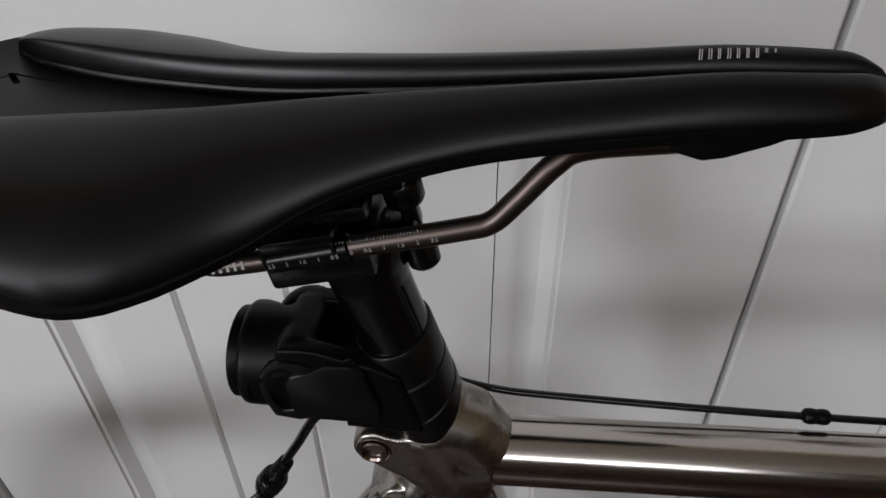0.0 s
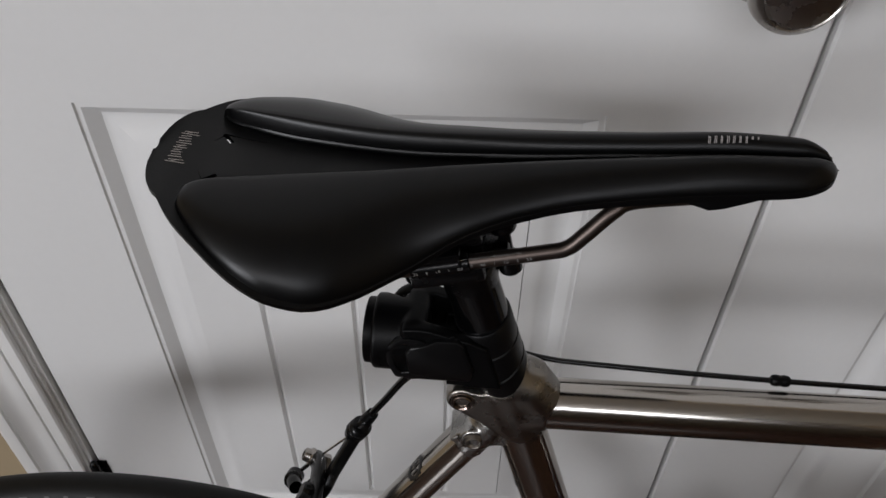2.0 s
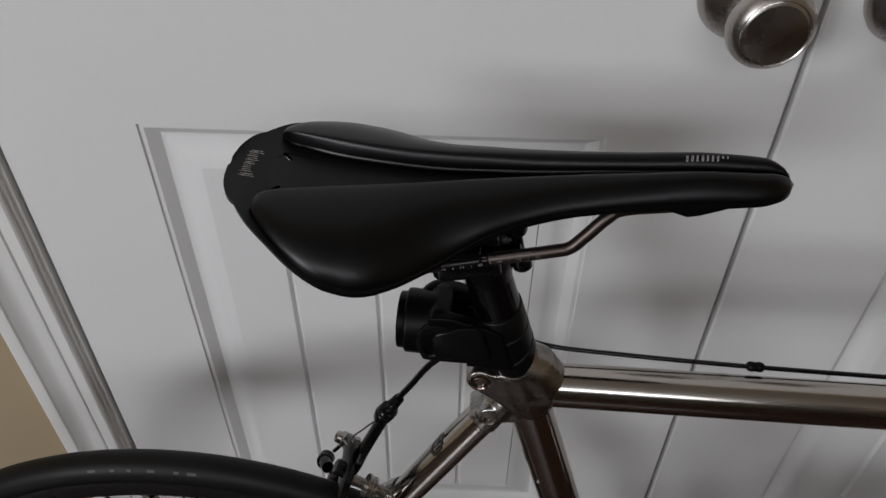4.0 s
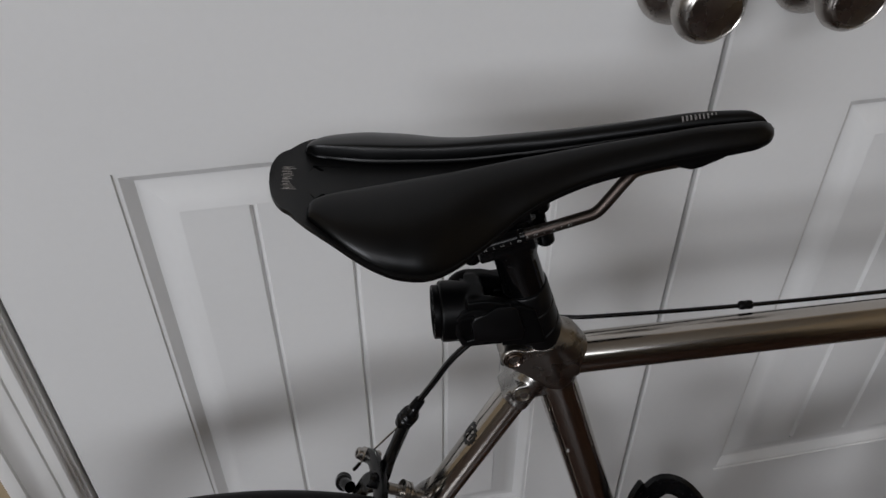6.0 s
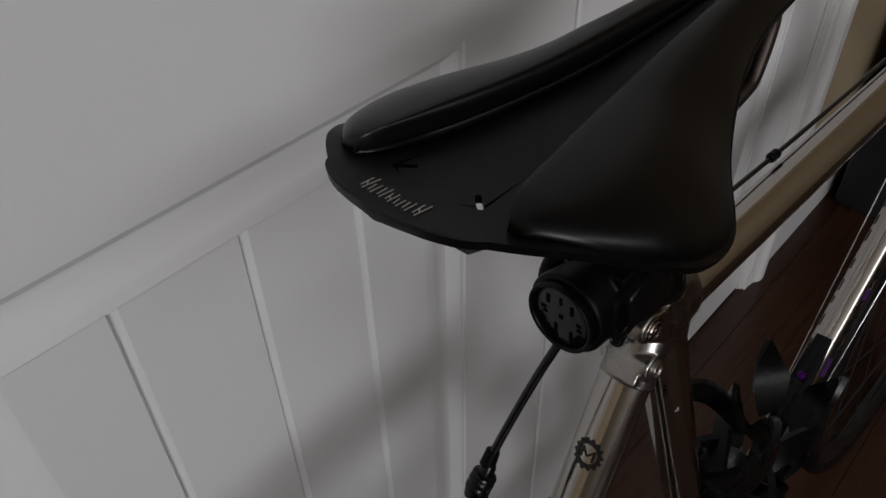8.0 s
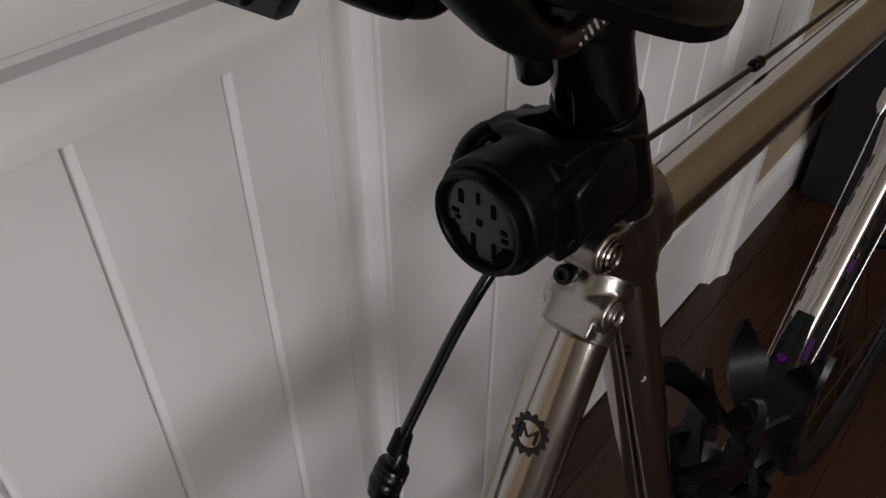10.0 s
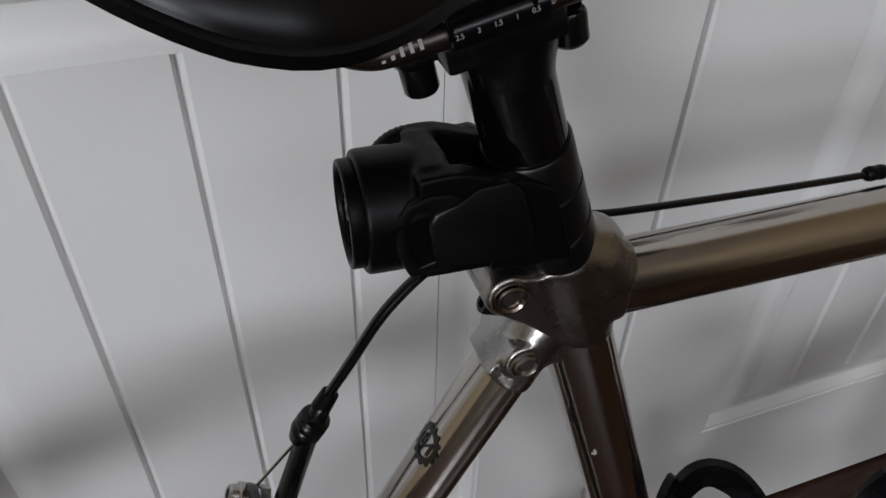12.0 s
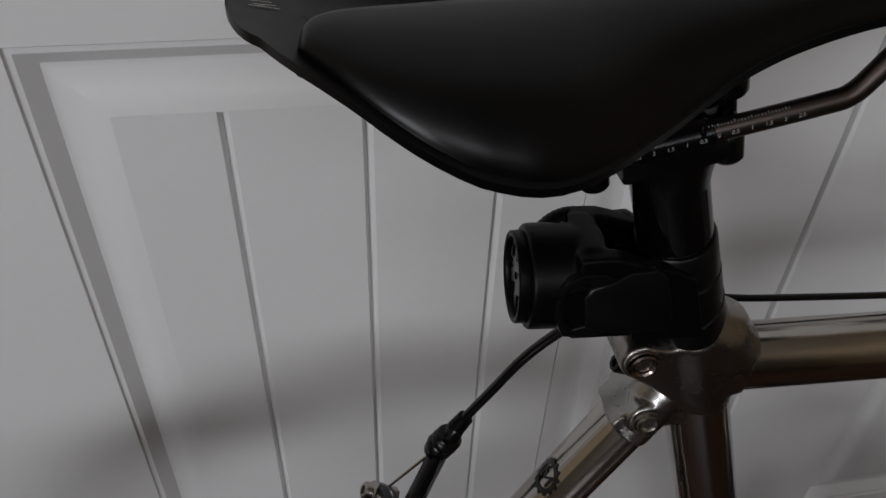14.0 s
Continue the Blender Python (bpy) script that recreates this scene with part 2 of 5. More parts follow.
setting("wall_south", boxes((X0 - 0.12, wl, Y0, Y1, FLOOR, TOP), (wl, wr, Y0, Y1, FLOOR, wb), (wl, wr, Y0, Y1, wt, TOP), (wr, w2l, Y0, Y1, FLOOR, TOP), (w2l, w2r, Y0, Y1, FLOOR, w2b), (w2l, w2r, Y0, Y1, w2t, TOP), (w2r, X1 + 0.12, Y0, Y1, FLOOR, TOP)), DARKENED_ROOM_PAINT, "unseen tan wall, darkened, with two window openings", "wall")
setting("wall_east", boxes((X1, X1 + 0.12, BACK, WALL_Y + 0.12, FLOOR, TOP)), WALL_PAINT, "plain unseen tan side wall", "wall")
setting("ceiling", boxes((X0 - 0.12, X1 + 0.12, BACK - 0.12, WALL_Y + 0.12, TOP, TOP + 0.1)), CEILING_PAINT, "flat cream painted ceiling", "ceiling")
# a sheet coloured near-black keeps the gap between the doors dark
setting("closet_back", boxes((OPEN0 - 0.02, OPEN1 + 0.02, 0.5, 0.52, FLOOR - 0.02, OPENZ + 0.1)), DARK, "sheet coloured near-black as the unlit closet's shade", "wall")
floor = setting("floor", boxes((X0 - 0.12, X1 + 0.12, BACK - 0.12, 0.55, FLOOR - 0.06, FLOOR - 0.012)), WOOD, "dark red-brown polished hardwood plank floor", "floor")

# ---- doors ----
PANEL_IN = 0.129      # stile between the meeting edge and the panel
PANEL_W, PANEL_TOP, PANEL_BOTTOM = 0.363, 0.757, 0.205
# the panel moulding: inset from the panel's outer edge, depth behind the door's face
MOULD = [(0.0, 0.0), (0.0003, 0.0006), (0.0007, 0.0016), (0.0011, 0.0018), (0.0044, 0.0019), (0.0050, 0.0023), (0.0128, 0.0094), (0.0134, 0.0098), (0.0144, 0.0100), (0.0172, 0.0099), (0.0280, 0.0058), (0.0360, 0.0031), (0.0410, 0.0019), (0.0425, 0.0016), (0.0433, 0.0016), (0.0433, 0.0165)]
GROOVES = (0.101, 0.180, 0.261)       # from the panel's outer edge


def door_leaf(name, x0, x1, px0, label, PANEL_W=0.363, GROOVES=(0.101, 0.180, 0.261)):
    y, z0, z1, th = DOOR_Y, FLOOR + 0.006, FLOOR + LEAF_H, 0.035
    px1 = px0 + PANEL_W
    bm = bmesh.new()

    def rect(a, d):
        return [bm.verts.new(p) for p in ((px0 + a, y + d, PANEL_BOTTOM + a), (px1 - a, y + d, PANEL_BOTTOM + a), (px1 - a, y + d, PANEL_TOP - a), (px0 + a, y + d, PANEL_TOP - a))]
    e = 0.002
    outer = [bm.verts.new(p) for p in ((x0 + e, y, z0 + e), (x1 - e, y, z0 + e), (x1 - e, y, z1 - e), (x0 + e, y, z1 - e))]
    side = [bm.verts.new(p) for p in ((x0, y + e, z0), (x1, y + e, z0), (x1, y + e, z1), (x0, y + e, z1))]
    back = [bm.verts.new((v.co.x, y + th, v.co.z)) for v in side]
    chain = [back, side, outer] + [rect(a, d) for a, d in MOULD]
    for a, b in zip(chain, chain[1:]):
        for i in range(4):
            bm.faces.new((a[i], a[(i + 1) % 4], b[(i + 1) % 4], b[i]))
    bm.faces.new(back)
    leaf = link(name, bm, DOOR_PAINT, smooth=True)
    split_sharp(leaf.data, 20)
    tagged(leaf, label, "door", kind="structure")
    # the planked field inside the moulding, with vee grooves between the planks
    bm = bmesh.new()
    fx0, fx1, d = px0 + 0.0425, px1 - 0.0440, y + 0.0010      # an open joint along one edge
    cols = [(fx0, 0.0)]
    for g in GROOVES:
        c = px0 + g
        cols += [(c - 0.0035, 0.0), (c - 0.0028, 0.0010), (c - 0.0020, 0.0045), (c - 0.0012, 0.0050), (c - 0.0006, 0.0047), (c + 0.0022, 0.0010), (c + 0.0030, 0.0)]
    cols.append((fx1, 0.0))
    za, zb = PANEL_BOTTOM + 0.0425, PANEL_TOP - 0.0425
    lo = [bm.verts.new((x, d + q, za)) for x, q in cols]
    hi = [bm.verts.new((x, d + q, zb)) for x, q in cols]
    for i in range(len(cols) - 1):
        bm.faces.new((lo[i], lo[i + 1], hi[i + 1], hi[i]))
    part("plank_field", bm, DOOR_PAINT, leaf, "white planked panel with vertical grooves")
    return leaf


g = 0.0022
leaf_l = door_leaf("door_1", GAP_X - LEAF_W, GAP_X - g, GAP_X - PANEL_IN - PANEL_W, "closed white painted closet door with a planked panel")
bm = bmesh.new()
add_lathe(bm, [(0.0, 0.0), (0.0012, 0.0), (0.0009, 0.0005), (0.0, 0.0006)], frame_along((-0.108, DOOR_Y, 0.844), (-0.108, DOOR_Y - 0.01, 0.844)), 10)
part("speck", bm, INK, leaf_l, "small dark speck on the paint")
door_leaf("door_2", GAP_X + g, GAP_X + LEAF_W, GAP_X + PANEL_IN + 0.002, "closed white painted closet door with a planked panel", 0.352, (0.0995, 0.1755, 0.2510))


def hinge(z):
    bm = bmesh.new()
    x = GAP_X - LEAF_W - 0.001
    add_lathe(bm, [(0.0, -0.004), (0.003, -0.002), (0.0050, 0.0), (0.0050, 0.029), (0.0045, 0.0295), (0.0045, 0.0305), (0.0050, 0.031), (0.0050, 0.060), (0.0045, 0.0605), (0.0045, 0.0615), (0.0050, 0.062), (0.0050, 0.086), (0.003, 0.091), (0.0, 0.093)], Matrix.Translation((x, DOOR_Y - 0.0065, z)), 20)
    add_box(bm, x + 0.0010, x + 0.0110, DOOR_Y - 0.0016, DOOR_Y + 0.001, z, z + 0.086, 0.0005, 1)
    return part("hinge", bm, ANODISED, leaf_l, "black butt hinge knuckle")


hinge(0.212)


def casing_profile():
    """Across the casing from its inner edge: distance outwards, height proud of the wall."""
    return [(0.000, -0.012), (0.000, 0.0150), (0.0015, 0.0163), (0.0122, 0.0166), (0.0127, 0.0136), (0.0141, 0.0136), (0.0146, 0.0170), (0.0180, 0.0178), (0.0240, 0.0180), (0.0290, 0.0192), (0.0335, 0.0222), (0.0378, 0.0256), (0.0382, 0.0222), (0.0404, 0.0222), (0.0408, 0.0262), (0.0460, 0.0272), (0.0530, 0.0270), (0.0555, 0.0250), (0.0565, 0.0200), (0.0566, -0.002)]


def casing(name, inner, sign, z0, z1):
    bm = bmesh.new()
    prof = casing_profile()
    lo = [bm.verts.new((inner + sign * a, WALL_Y - h, z0)) for a, h in prof]
    hi = [bm.verts.new((inner + sign * a, WALL_Y - h, z1)) for a, h in prof]
    for i in range(len(prof) - 1):
        bm.faces.new((lo[i], lo[i + 1], hi[i + 1], hi[i]))
    bm.faces.new(lo)
    bm.faces.new(hi)
    ob = setting(name, bm, TRIM_PAINT, "white moulded door casing", "door casing", smooth=True)
    split_sharp(ob.data, 25)
    return ob


casing("trim_west", OPEN0 + 0.004, -1, FLOOR - 0.01, OPENZ + 0.07)
casing("trim_east", OPEN1 - 0.004, 1, FLOOR - 0.01, OPENZ + 0.07)
setting("trim_head", boxes((OPEN0 - 0.07, OPEN1 + 0.07, WALL_Y - 0.0195, WALL_Y, OPENZ + 0.001, OPENZ + 0.069), bevel=0.003), TRIM_PAINT, "white moulded door head casing", "door casing")
for side, edge, name in ((1, OPEN0, "jamb_west"), (-1, OPEN1, "jamb_east")):
    a, b, c = edge + side * 0.0042, edge + side * 0.0070, edge + side * 0.0104
    setting(name, boxes((min(a, b), max(a, b), WALL_Y - 0.0096, WALL_Y + 0.115, FLOOR - 0.01, OPENZ), (min(b, c), max(b, c), WALL_Y - 0.0060, WALL_Y + 0.115, FLOOR - 0.01, OPENZ)), TRIM_PAINT, "white painted door jamb", "door jamb")


def baseboard(name, x0, x1):
    bm = bmesh.new()
    prof = [(0.0, FLOOR - 0.01), (0.014, FLOOR - 0.01), (0.014, FLOOR + 0.085), (0.011, FLOOR + 0.098), (0.006, FLOOR + 0.106), (0.0, FLOOR + 0.108)]
    a = [bm.verts.new((x0, WALL_Y - d, z)) for d, z in prof]
    b = [bm.verts.new((x1, WALL_Y - d, z)) for d, z in prof]
    for i in range(len(prof) - 1):
        bm.faces.new((a[i], a[i + 1], b[i + 1], b[i]))
    bm.faces.new(a)
    bm.faces.new(b)
    return setting(name, bm, TRIM_PAINT, "white painted baseboard along the wall", "baseboard")


baseboard("baseboard_east", OPEN1 + 0.0528, X1)
baseboard("baseboard_west", X0, OPEN0 - 0.0528)

# the window behind the camera, and a second one added round the high fill


def window_frame(name, a, b, c, d, m=Matrix()):
    y0, y1 = -0.09, -0.05
    bm = boxes((a, b, y0, y1, c, c + 0.05), (a, b, y0, y1, d - 0.05, d), (a, a + 0.05, y0, y1, c + 0.05, d - 0.05), (b - 0.05, b, y0, y1, c + 0.05, d - 0.05), (a + 0.05, b - 0.05, y0 + 0.005, y1 - 0.005, (c + d) / 2 - 0.02, (c + d) / 2 + 0.02))
    bm.transform(m)
    return setting(name, bm, TRIM_PAINT, "white painted sash window frame", "window")


window_frame("window_1", wl, wr, wb, wt, Matrix.Translation((0, BACK, 0)))
window_frame("window_2", w2l, w2r, w2b, w2t, Matrix.Translation((0, BACK, 0)))


def door_knob(x, z):
    base = empty("door_knob", Matrix.Translation((x, DOOR_Y, z)))
    tagged(base, "round satin nickel door knob with flared rose", "door knob", group="closet door knobs")
    m = Matrix.Rotation(radians(90), 4, "X")          # the knob's axis points out of the door
    part("rose", lathe([(0.0, 0), (0.0335, 0), (0.0340, 0.003), (0.0330, 0.0065), (0.0300, 0.0105), (0.0255, 0.0150), (0.0205, 0.0195), (0.0165, 0.0240), (0.0140, 0.0290), (0.0, 0.0290)], m, 48), NICKEL, base)
    part("grip", lathe([(0.0, 0.026), (0.0135, 0.027), (0.0135, 0.033), (0.0165, 0.0370), (0.0220, 0.0410), (0.0258, 0.0460), (0.0272, 0.0515), (0.0262, 0.0565), (0.0232, 0.0605), (0.0215, 0.0618), (0.0208, 0.0612), (0.0200, 0.0616), (0.0190, 0.0628), (0.0100, 0.0645), (0.0, 0.0650)], m, 56), NICKEL, base)
    return base


knob_l = door_knob(GAP_X - 0.0540, 0.876)
copy_thing(knob_l, Matrix.Translation((GAP_X + 0.0565, DOOR_Y, 0.876)))

# ---- the bicycle: its own axes, x ahead, z up along the frame, leaning on the door ----
BIKE = Matrix.Translation((0, -0.0555, 0)) @ Matrix.Rotation(radians(-2.5), 4, "Z") @ Matrix.Rotation(radians(-4.6), 4, "X")
bike = empty("bicycle", BIKE)
tagged(bike, "polished steel road bicycle leaning against white closet doors", "bicycle")

BB = Vector((0.1545, 0, 0.238))
ST_DIR = Vector((0.302, 0, -1)).normalized()          # down the seat tube


def st(z):
    """A point on the seat tube's axis."""
    return Vector((0.0255 - 0.302 * (z - 0.662), 0, z))


TT_Z, TT_R, ST_R, DT_R = 0.698, 0.0143, 0.0143, 0.0137
HEAD = Vector((0.548, 0, 0.705))
FOOT = Vector((0.578, 0, 0.605))
seat_tube = part("seat_tube", tube([st(0.70), BB], ST_R, 40), STEEL, bike)
top_tube = part("top_tube", tube([(0.020, 0, TT_Z), (0.548, 0, TT_Z)], TT_R, 40), STEEL, bike)
down_tube = part("down_tube", tube([FOOT + Vector((0, 0, 0.012)), BB], DT_R, 40), STEEL, bike)
part("head_tube", tube([HEAD + Vector((-0.008, 0, 0.025)), FOOT], 0.0182, 40), STEEL, bike)
part("bottom_bracket", lathe([(0.0, -0.036), (0.019, -0.036), (0.0205, -0.034), (0.0205, 0.034), (0.019, 0.036), (0, 0.036)], Matrix.Translation(BB) @ Matrix.Rotation(radians(90), 4, "X"), 32), LUG, bike)

# single stay behind the seat tube, forking above the wheel
STAY0, STAY1 = Vector((0.004, 0, 0.686)), Vector((-0.0700, 0, 0.5560))
STAY_A, STAY_B = 0.0146, 0.0098          # the stay is an oval tube: half its breadth and half its depth
_d = (STAY1 - STAY0).normalized()
_n = Vector((0, 1, 0)).cross(_d)
bm = bmesh.new()
rings(bm, [[p + Vector((0, STAY_A * math.sin(q), 0)) + _n * STAY_B * math.cos(q) for q in (2 * math.pi * k / 48 for k in range(48))] for p in (STAY0, STAY1)])
stay = part("seat_stay", bm, STEEL, bike)
AXLE = Vector((-0.236, 0, 0.290))
for s in (-1, 1):
    knee = Vector((-0.0745, s * 0.0135, 0.548))
    part("stay_socket", tube(smooth_path([(-0.0640, s * 0.004, 0.567), (-0.0715, s * 0.011, 0.553), (-0.079, s * 0.018, 0.538), (-0.0855, s * 0.021, 0.526)], 5), [0.0105] * 6 + [0.0098] * 5 + [0.0092] * 5, 20), CAST, bike)
    part("lower_stay", tube(smooth_path([(-0.0840, s * 0.0205, 0.528), (-0.12, s * 0.030, 0.466), (AXLE.x + 0.01, s * 0.060, AXLE.z + 0.012)], 8), 0.0072, 20), STEEL, bike)
    part("chain_stay", tube(smooth_path([(BB.x - 0.01, s * 0.022, BB.z), (BB.x - 0.12, s * 0.034, BB.z + 0.004), (AXLE.x + 0.01, s * 0.060, AXLE.z + 0.004)], 8), 0.0095, 20), STEEL, bike)
    part("dropout", boxes((AXLE.x - 0.012, AXLE.x + 0.016, s * 0.060 - 0.003, s * 0.060 + 0.003, AXLE.z - 0.012, AXLE.z + 0.018), bevel=0.002), LUG, bike)


# ---- seat lug ----
def seat_lug():
    bm = bmesh.new()
    # sleeve round the seat tube: its top edge is higher in front than behind
    n, loops = 48, []
    down = [(0.0146, 0.0), (0.0160, 0.0006), (0.0167, 0.0030), (0.0169, 0.010), (0.0171, 0.020), (0.0171, 0.030), (0.0168, 0.040), (0.0162, 0.050), (0.0155, 0.060), (0.0146, 0.0625)]
    for r, d in down:
        loop = []
        for i in range(n):
            q = 2 * math.pi * i / n
            ahead = math.cos(q)
            top = 0.7190 + 0.0160 * max(0.0, ahead) ** 2
            bottom = 0.6785 - 0.0010 * ahead
            z = top + (bottom - top) * d / 0.0625
            c = st(z)
            loop.append((c.x + r * ahead, r * math.sin(q), z))
        loops.append(loop)
    rings(bm, loops)
    add_tube(bm, [(0.004, 0, 0.7140), (0.014, 0, 0.7160), (0.0205, 0, 0.7130), (0.0265, 0, 0.7045), (0.0305, 0, 0.6990), (0.0325, 0, TT_Z)], [0.0150, 0.0160, 0.0160, 0.0156, 0.0154, 0.0152], 48)
    add_tube(bm, [(0.012, 0, TT_Z - 0.002), (0.0335, 0, TT_Z)], [0.0168, 0.0156], 48)
    return bm


def blended(bm, voxel, rounds):
    """Melts overlapping solids into one smooth casting."""
    me = bpy.data.meshes.new("casting")
    bmesh.ops.recalc_face_normals(bm, faces=bm.faces[:])
    bm.to_mesh(me)
    bm.free()
    ob = bpy.data.objects.new("casting", me)
    scene.collection.objects.link(ob)
    mod = ob.modifiers.new("melt", "REMESH")
    mod.mode, mod.voxel_size = "VOXEL", voxel
    mod = ob.modifiers.new("soften", "SMOOTH")
    mod.factor, mod.iterations = 0.5, rounds
    dg = bpy.context.evaluated_depsgraph_get()
    dg.update()
    out = bpy.data.meshes.new_from_object(ob.evaluated_get(dg))
    bpy.data.objects.remove(ob, do_unlink=True)
    bm = bmesh.new()
    bm.from_mesh(out)
    bpy.data.meshes.remove(out)
    return bm


def cut(ob, cutters):
    """Takes cutters out of a mesh for good and removes them."""
    mods = []
    for c in cutters:
        mod = ob.modifiers.new("cut", "BOOLEAN")
        mod.operation, mod.object, mod.solver = "DIFFERENCE", c, "EXACT"
        mods.append(mod)
    dg = bpy.context.evaluated_depsgraph_get()
    dg.update()
    me = bpy.data.meshes.new_from_object(ob.evaluated_get(dg))
    for mod in mods:
        ob.modifiers.remove(mod)
    old = ob.data
    ob.data = me
    bpy.data.meshes.remove(old)
    for c in cutters:
        bpy.data.objects.remove(c, do_unlink=True)


def hull(bm, a, ra, b, rb, half):
    """A web between two cross cylinders, as wide as half on both sides of the middle."""
    a, b = Vector(a), Vector(b)
    d = (b - a)
    up = Vector((-d.z, 0, d.x)).normalized()
    q = [a + up * ra, a - up * ra, b - up * rb, b + up * rb]
    va, vb = [bm.verts.new((p.x, -half, p.z)) for p in q], [bm.verts.new((p.x, half, p.z)) for p in q]
    bm.faces.new(va)
    bm.faces.new(vb[::-1])
    for i in range(4):
        bm.faces.new((va[i], va[(i + 1) % 4], vb[(i + 1) % 4], vb[i]))


def cross_cylinder(bm, c, r, half):
    add_lathe(bm, [(0.0, -half), (r * 0.9, -half), (r, -half + 0.0012), (r, half - 0.0012), (r * 0.9, half), (0.0, half)], Matrix.Translation(c) @ Matrix.Rotation(radians(90), 4, "X"), 36)


BOLT_UP, BOLT_LOW = Vector((-0.0128, 0, 0.7115)), Vector((-0.0050, 0, 0.6778))
bm = seat_lug()
cross_cylinder(bm, BOLT_UP, 0.0086, 0.0146)
hull(bm, BOLT_UP, 0.0080, st(0.7000), 0.0150, 0.0150)
hull(bm, BOLT_UP + Vector((0.006, 0, -0.006)), 0.0060, st(0.6900), 0.0100, 0.0150)
lug = part("seat_lug", blended(bm, 0.0009, 16), LUG, bike, "cast steel seat lug with binder bolts")
lug.data.shade_smooth()
for e in lug.data.edges:
    e.use_edge_sharp = False
bm = bmesh.new()
cross_cylinder(bm, BOLT_LOW, 0.0080, 0.0142)
hull(bm, BOLT_LOW, 0.0078, st(0.6830), 0.0100, 0.0120)
hull(bm, BOLT_LOW, 0.0080, (-0.0112, 0, 0.6680), 0.0088, 0.0110)
add_lathe(bm, [(0.0, -0.0130), (0.006, -0.0120), (0.0105, -0.008), (0.0128, -0.002), (0.0134, 0.006), (0.0136, 0.0235), (0.0132, 0.0252), (0.0118, 0.0254)], frame_along(STAY0, STAY1) @ Matrix.Diagonal((0.82, 1.14, 1, 1)), 48)
cap = part("stay_cap", blended(bm, 0.0007, 14), CAST, bike, "bright cap joining the seat stay to the lug")
for e in cap.data.edges:
    e.use_edge_sharp = False
# a square notch cut into the cap's back
cm = frame_along(STAY0, STAY1)
cutters = []
for a, b, c, d in ((-0.0050, -0.0038, 0.0040, 0.0128), (-0.0050, 0.0050, 0.0114, 0.0128), (0.0038, 0.0050, 0.0088, 0.0128)):
    nb = bmesh.new()
    add_box(nb, -0.0180, -0.0098, a, b, c, d, 0.0, 1, cm)
    cutters.append(link("notch_cutter", nb, DARK))
cut(cap, cutters)
part("stay_screw", lathe([(0.0, 0.0), (0.0036, 0.0), (0.0040, 0.0006), (0.0040, 0.0060), (0.0034, 0.0072), (0.0018, 0.0072), (0.0016, 0.0050), (0.0, 0.0048)], frame_along((-0.0098, 0.0030, 0.6935), (-0.0203, 0.0030, 0.6975)), 24), ANODISED, cap, "small black screw")


def socket_bolt(c, y, r, parent, mat, label):
    bm = bmesh.new()
    m = Matrix.Translation((c.x, y, c.z)) @ Matrix.Rotation(radians(90), 4, "X")
    add_lathe(bm, [(0.0, -0.003), (r * 1.22, -0.003), (r * 1.22, 0.0003), (r * 1.16, 0.0007), (r * 1.08, 0.0005), (r * 1.04, -0.0006), (r, -0.0006), (r, 0.0013), (r * 0.90, 0.0020), (r * 0.80, 0.0020), (r * 0.66, 0.0013), (r * 0.60, -0.0010), (0.0, -0.0014)], m, 40)
    ob = part("bolt", bm, mat, parent, label)
    # the hexagon socket's inner shade, as a black plate in the head
    bm = bmesh.new()
    add_lathe(bm, [(0.0, -0.0008), (r * 0.56, -0.0008), (r * 0.56, -0.0002), (0.0, -0.0002)], m, 6)
    part("hex_socket_shade", bm, HOLE_SHADE, ob, "black plate for the shade in the hexagon socket", smooth=False)


socket_bolt(BOLT_UP, -0.0147, 0.0056, lug, BRONZED, "worn bronzed socket bolt")
socket_bolt(BOLT_LOW, -0.0143, 0.0048, lug, LUG, "grey steel socket bolt")

# ---- seatpost ----
post = part("seatpost", tube([st(0.70), st(0.806)], 0.0136, 48), GLOSSBLACK, bike, "gloss black seatpost")


def post_head():
    bm = bmesh.new()
    # flared neck under the cradle
    a, b = st(0.786), Vector((-0.0150, 0, 0.8085))
    add_lathe(bm, [(0.0137, 0.0), (0.0140, 0.004), (0.0150, 0.009), (0.0165, 0.014), (0.0175, 0.019), (0.0, 0.0215)], frame_along(a, b), 40)
    # lower cradle under the rails
    tilt = Matrix.Translation((-0.0165, 0, 0.8095)) @ Matrix.Rotation(radians(-13.1), 4, "Y")
    add_box(bm, -0.0235, 0.0105, -0.0240, 0.0240, -0.0066, 0.0022, 0.0018, 2, tilt)
    add_box(bm, -0.0290, 0.0215, -0.0085, 0.0085, -0.0090, -0.0012, 0.0022, 2, tilt)
    return bm


head = part("post_clamp", post_head(), ANODISED, post, "black two-bolt rail clamp")
tilt = Matrix.Translation((-0.0165, 0, 0.8095)) @ Matrix.Rotation(radians(-13.1), 4, "Y")
bm = bmesh.new()
for s in (-1, 1):
    add_box(bm, -0.0215, 0.0020, s * 0.0205 - 0.0058, s * 0.0205 + 0.0058, 0.0082, 0.0128, 0.0012, 2, tilt)
    add_box(bm, -0.0218, -0.0202, s * 0.0258 - 0.0007, s * 0.0258 + 0.0007, 0.0040, 0.0100, 0.0004, 1, tilt)
    add_box(bm, 0.0004, 0.0020, s * 0.0258 - 0.0007, s * 0.0258 + 0.0007, 0.0050, 0.0100, 0.0004, 1, tilt)
add_box(bm, -0.0200, 0.0120, -0.0190, 0.0190, 0.0100, 0.0160, 0.002, 2, tilt)
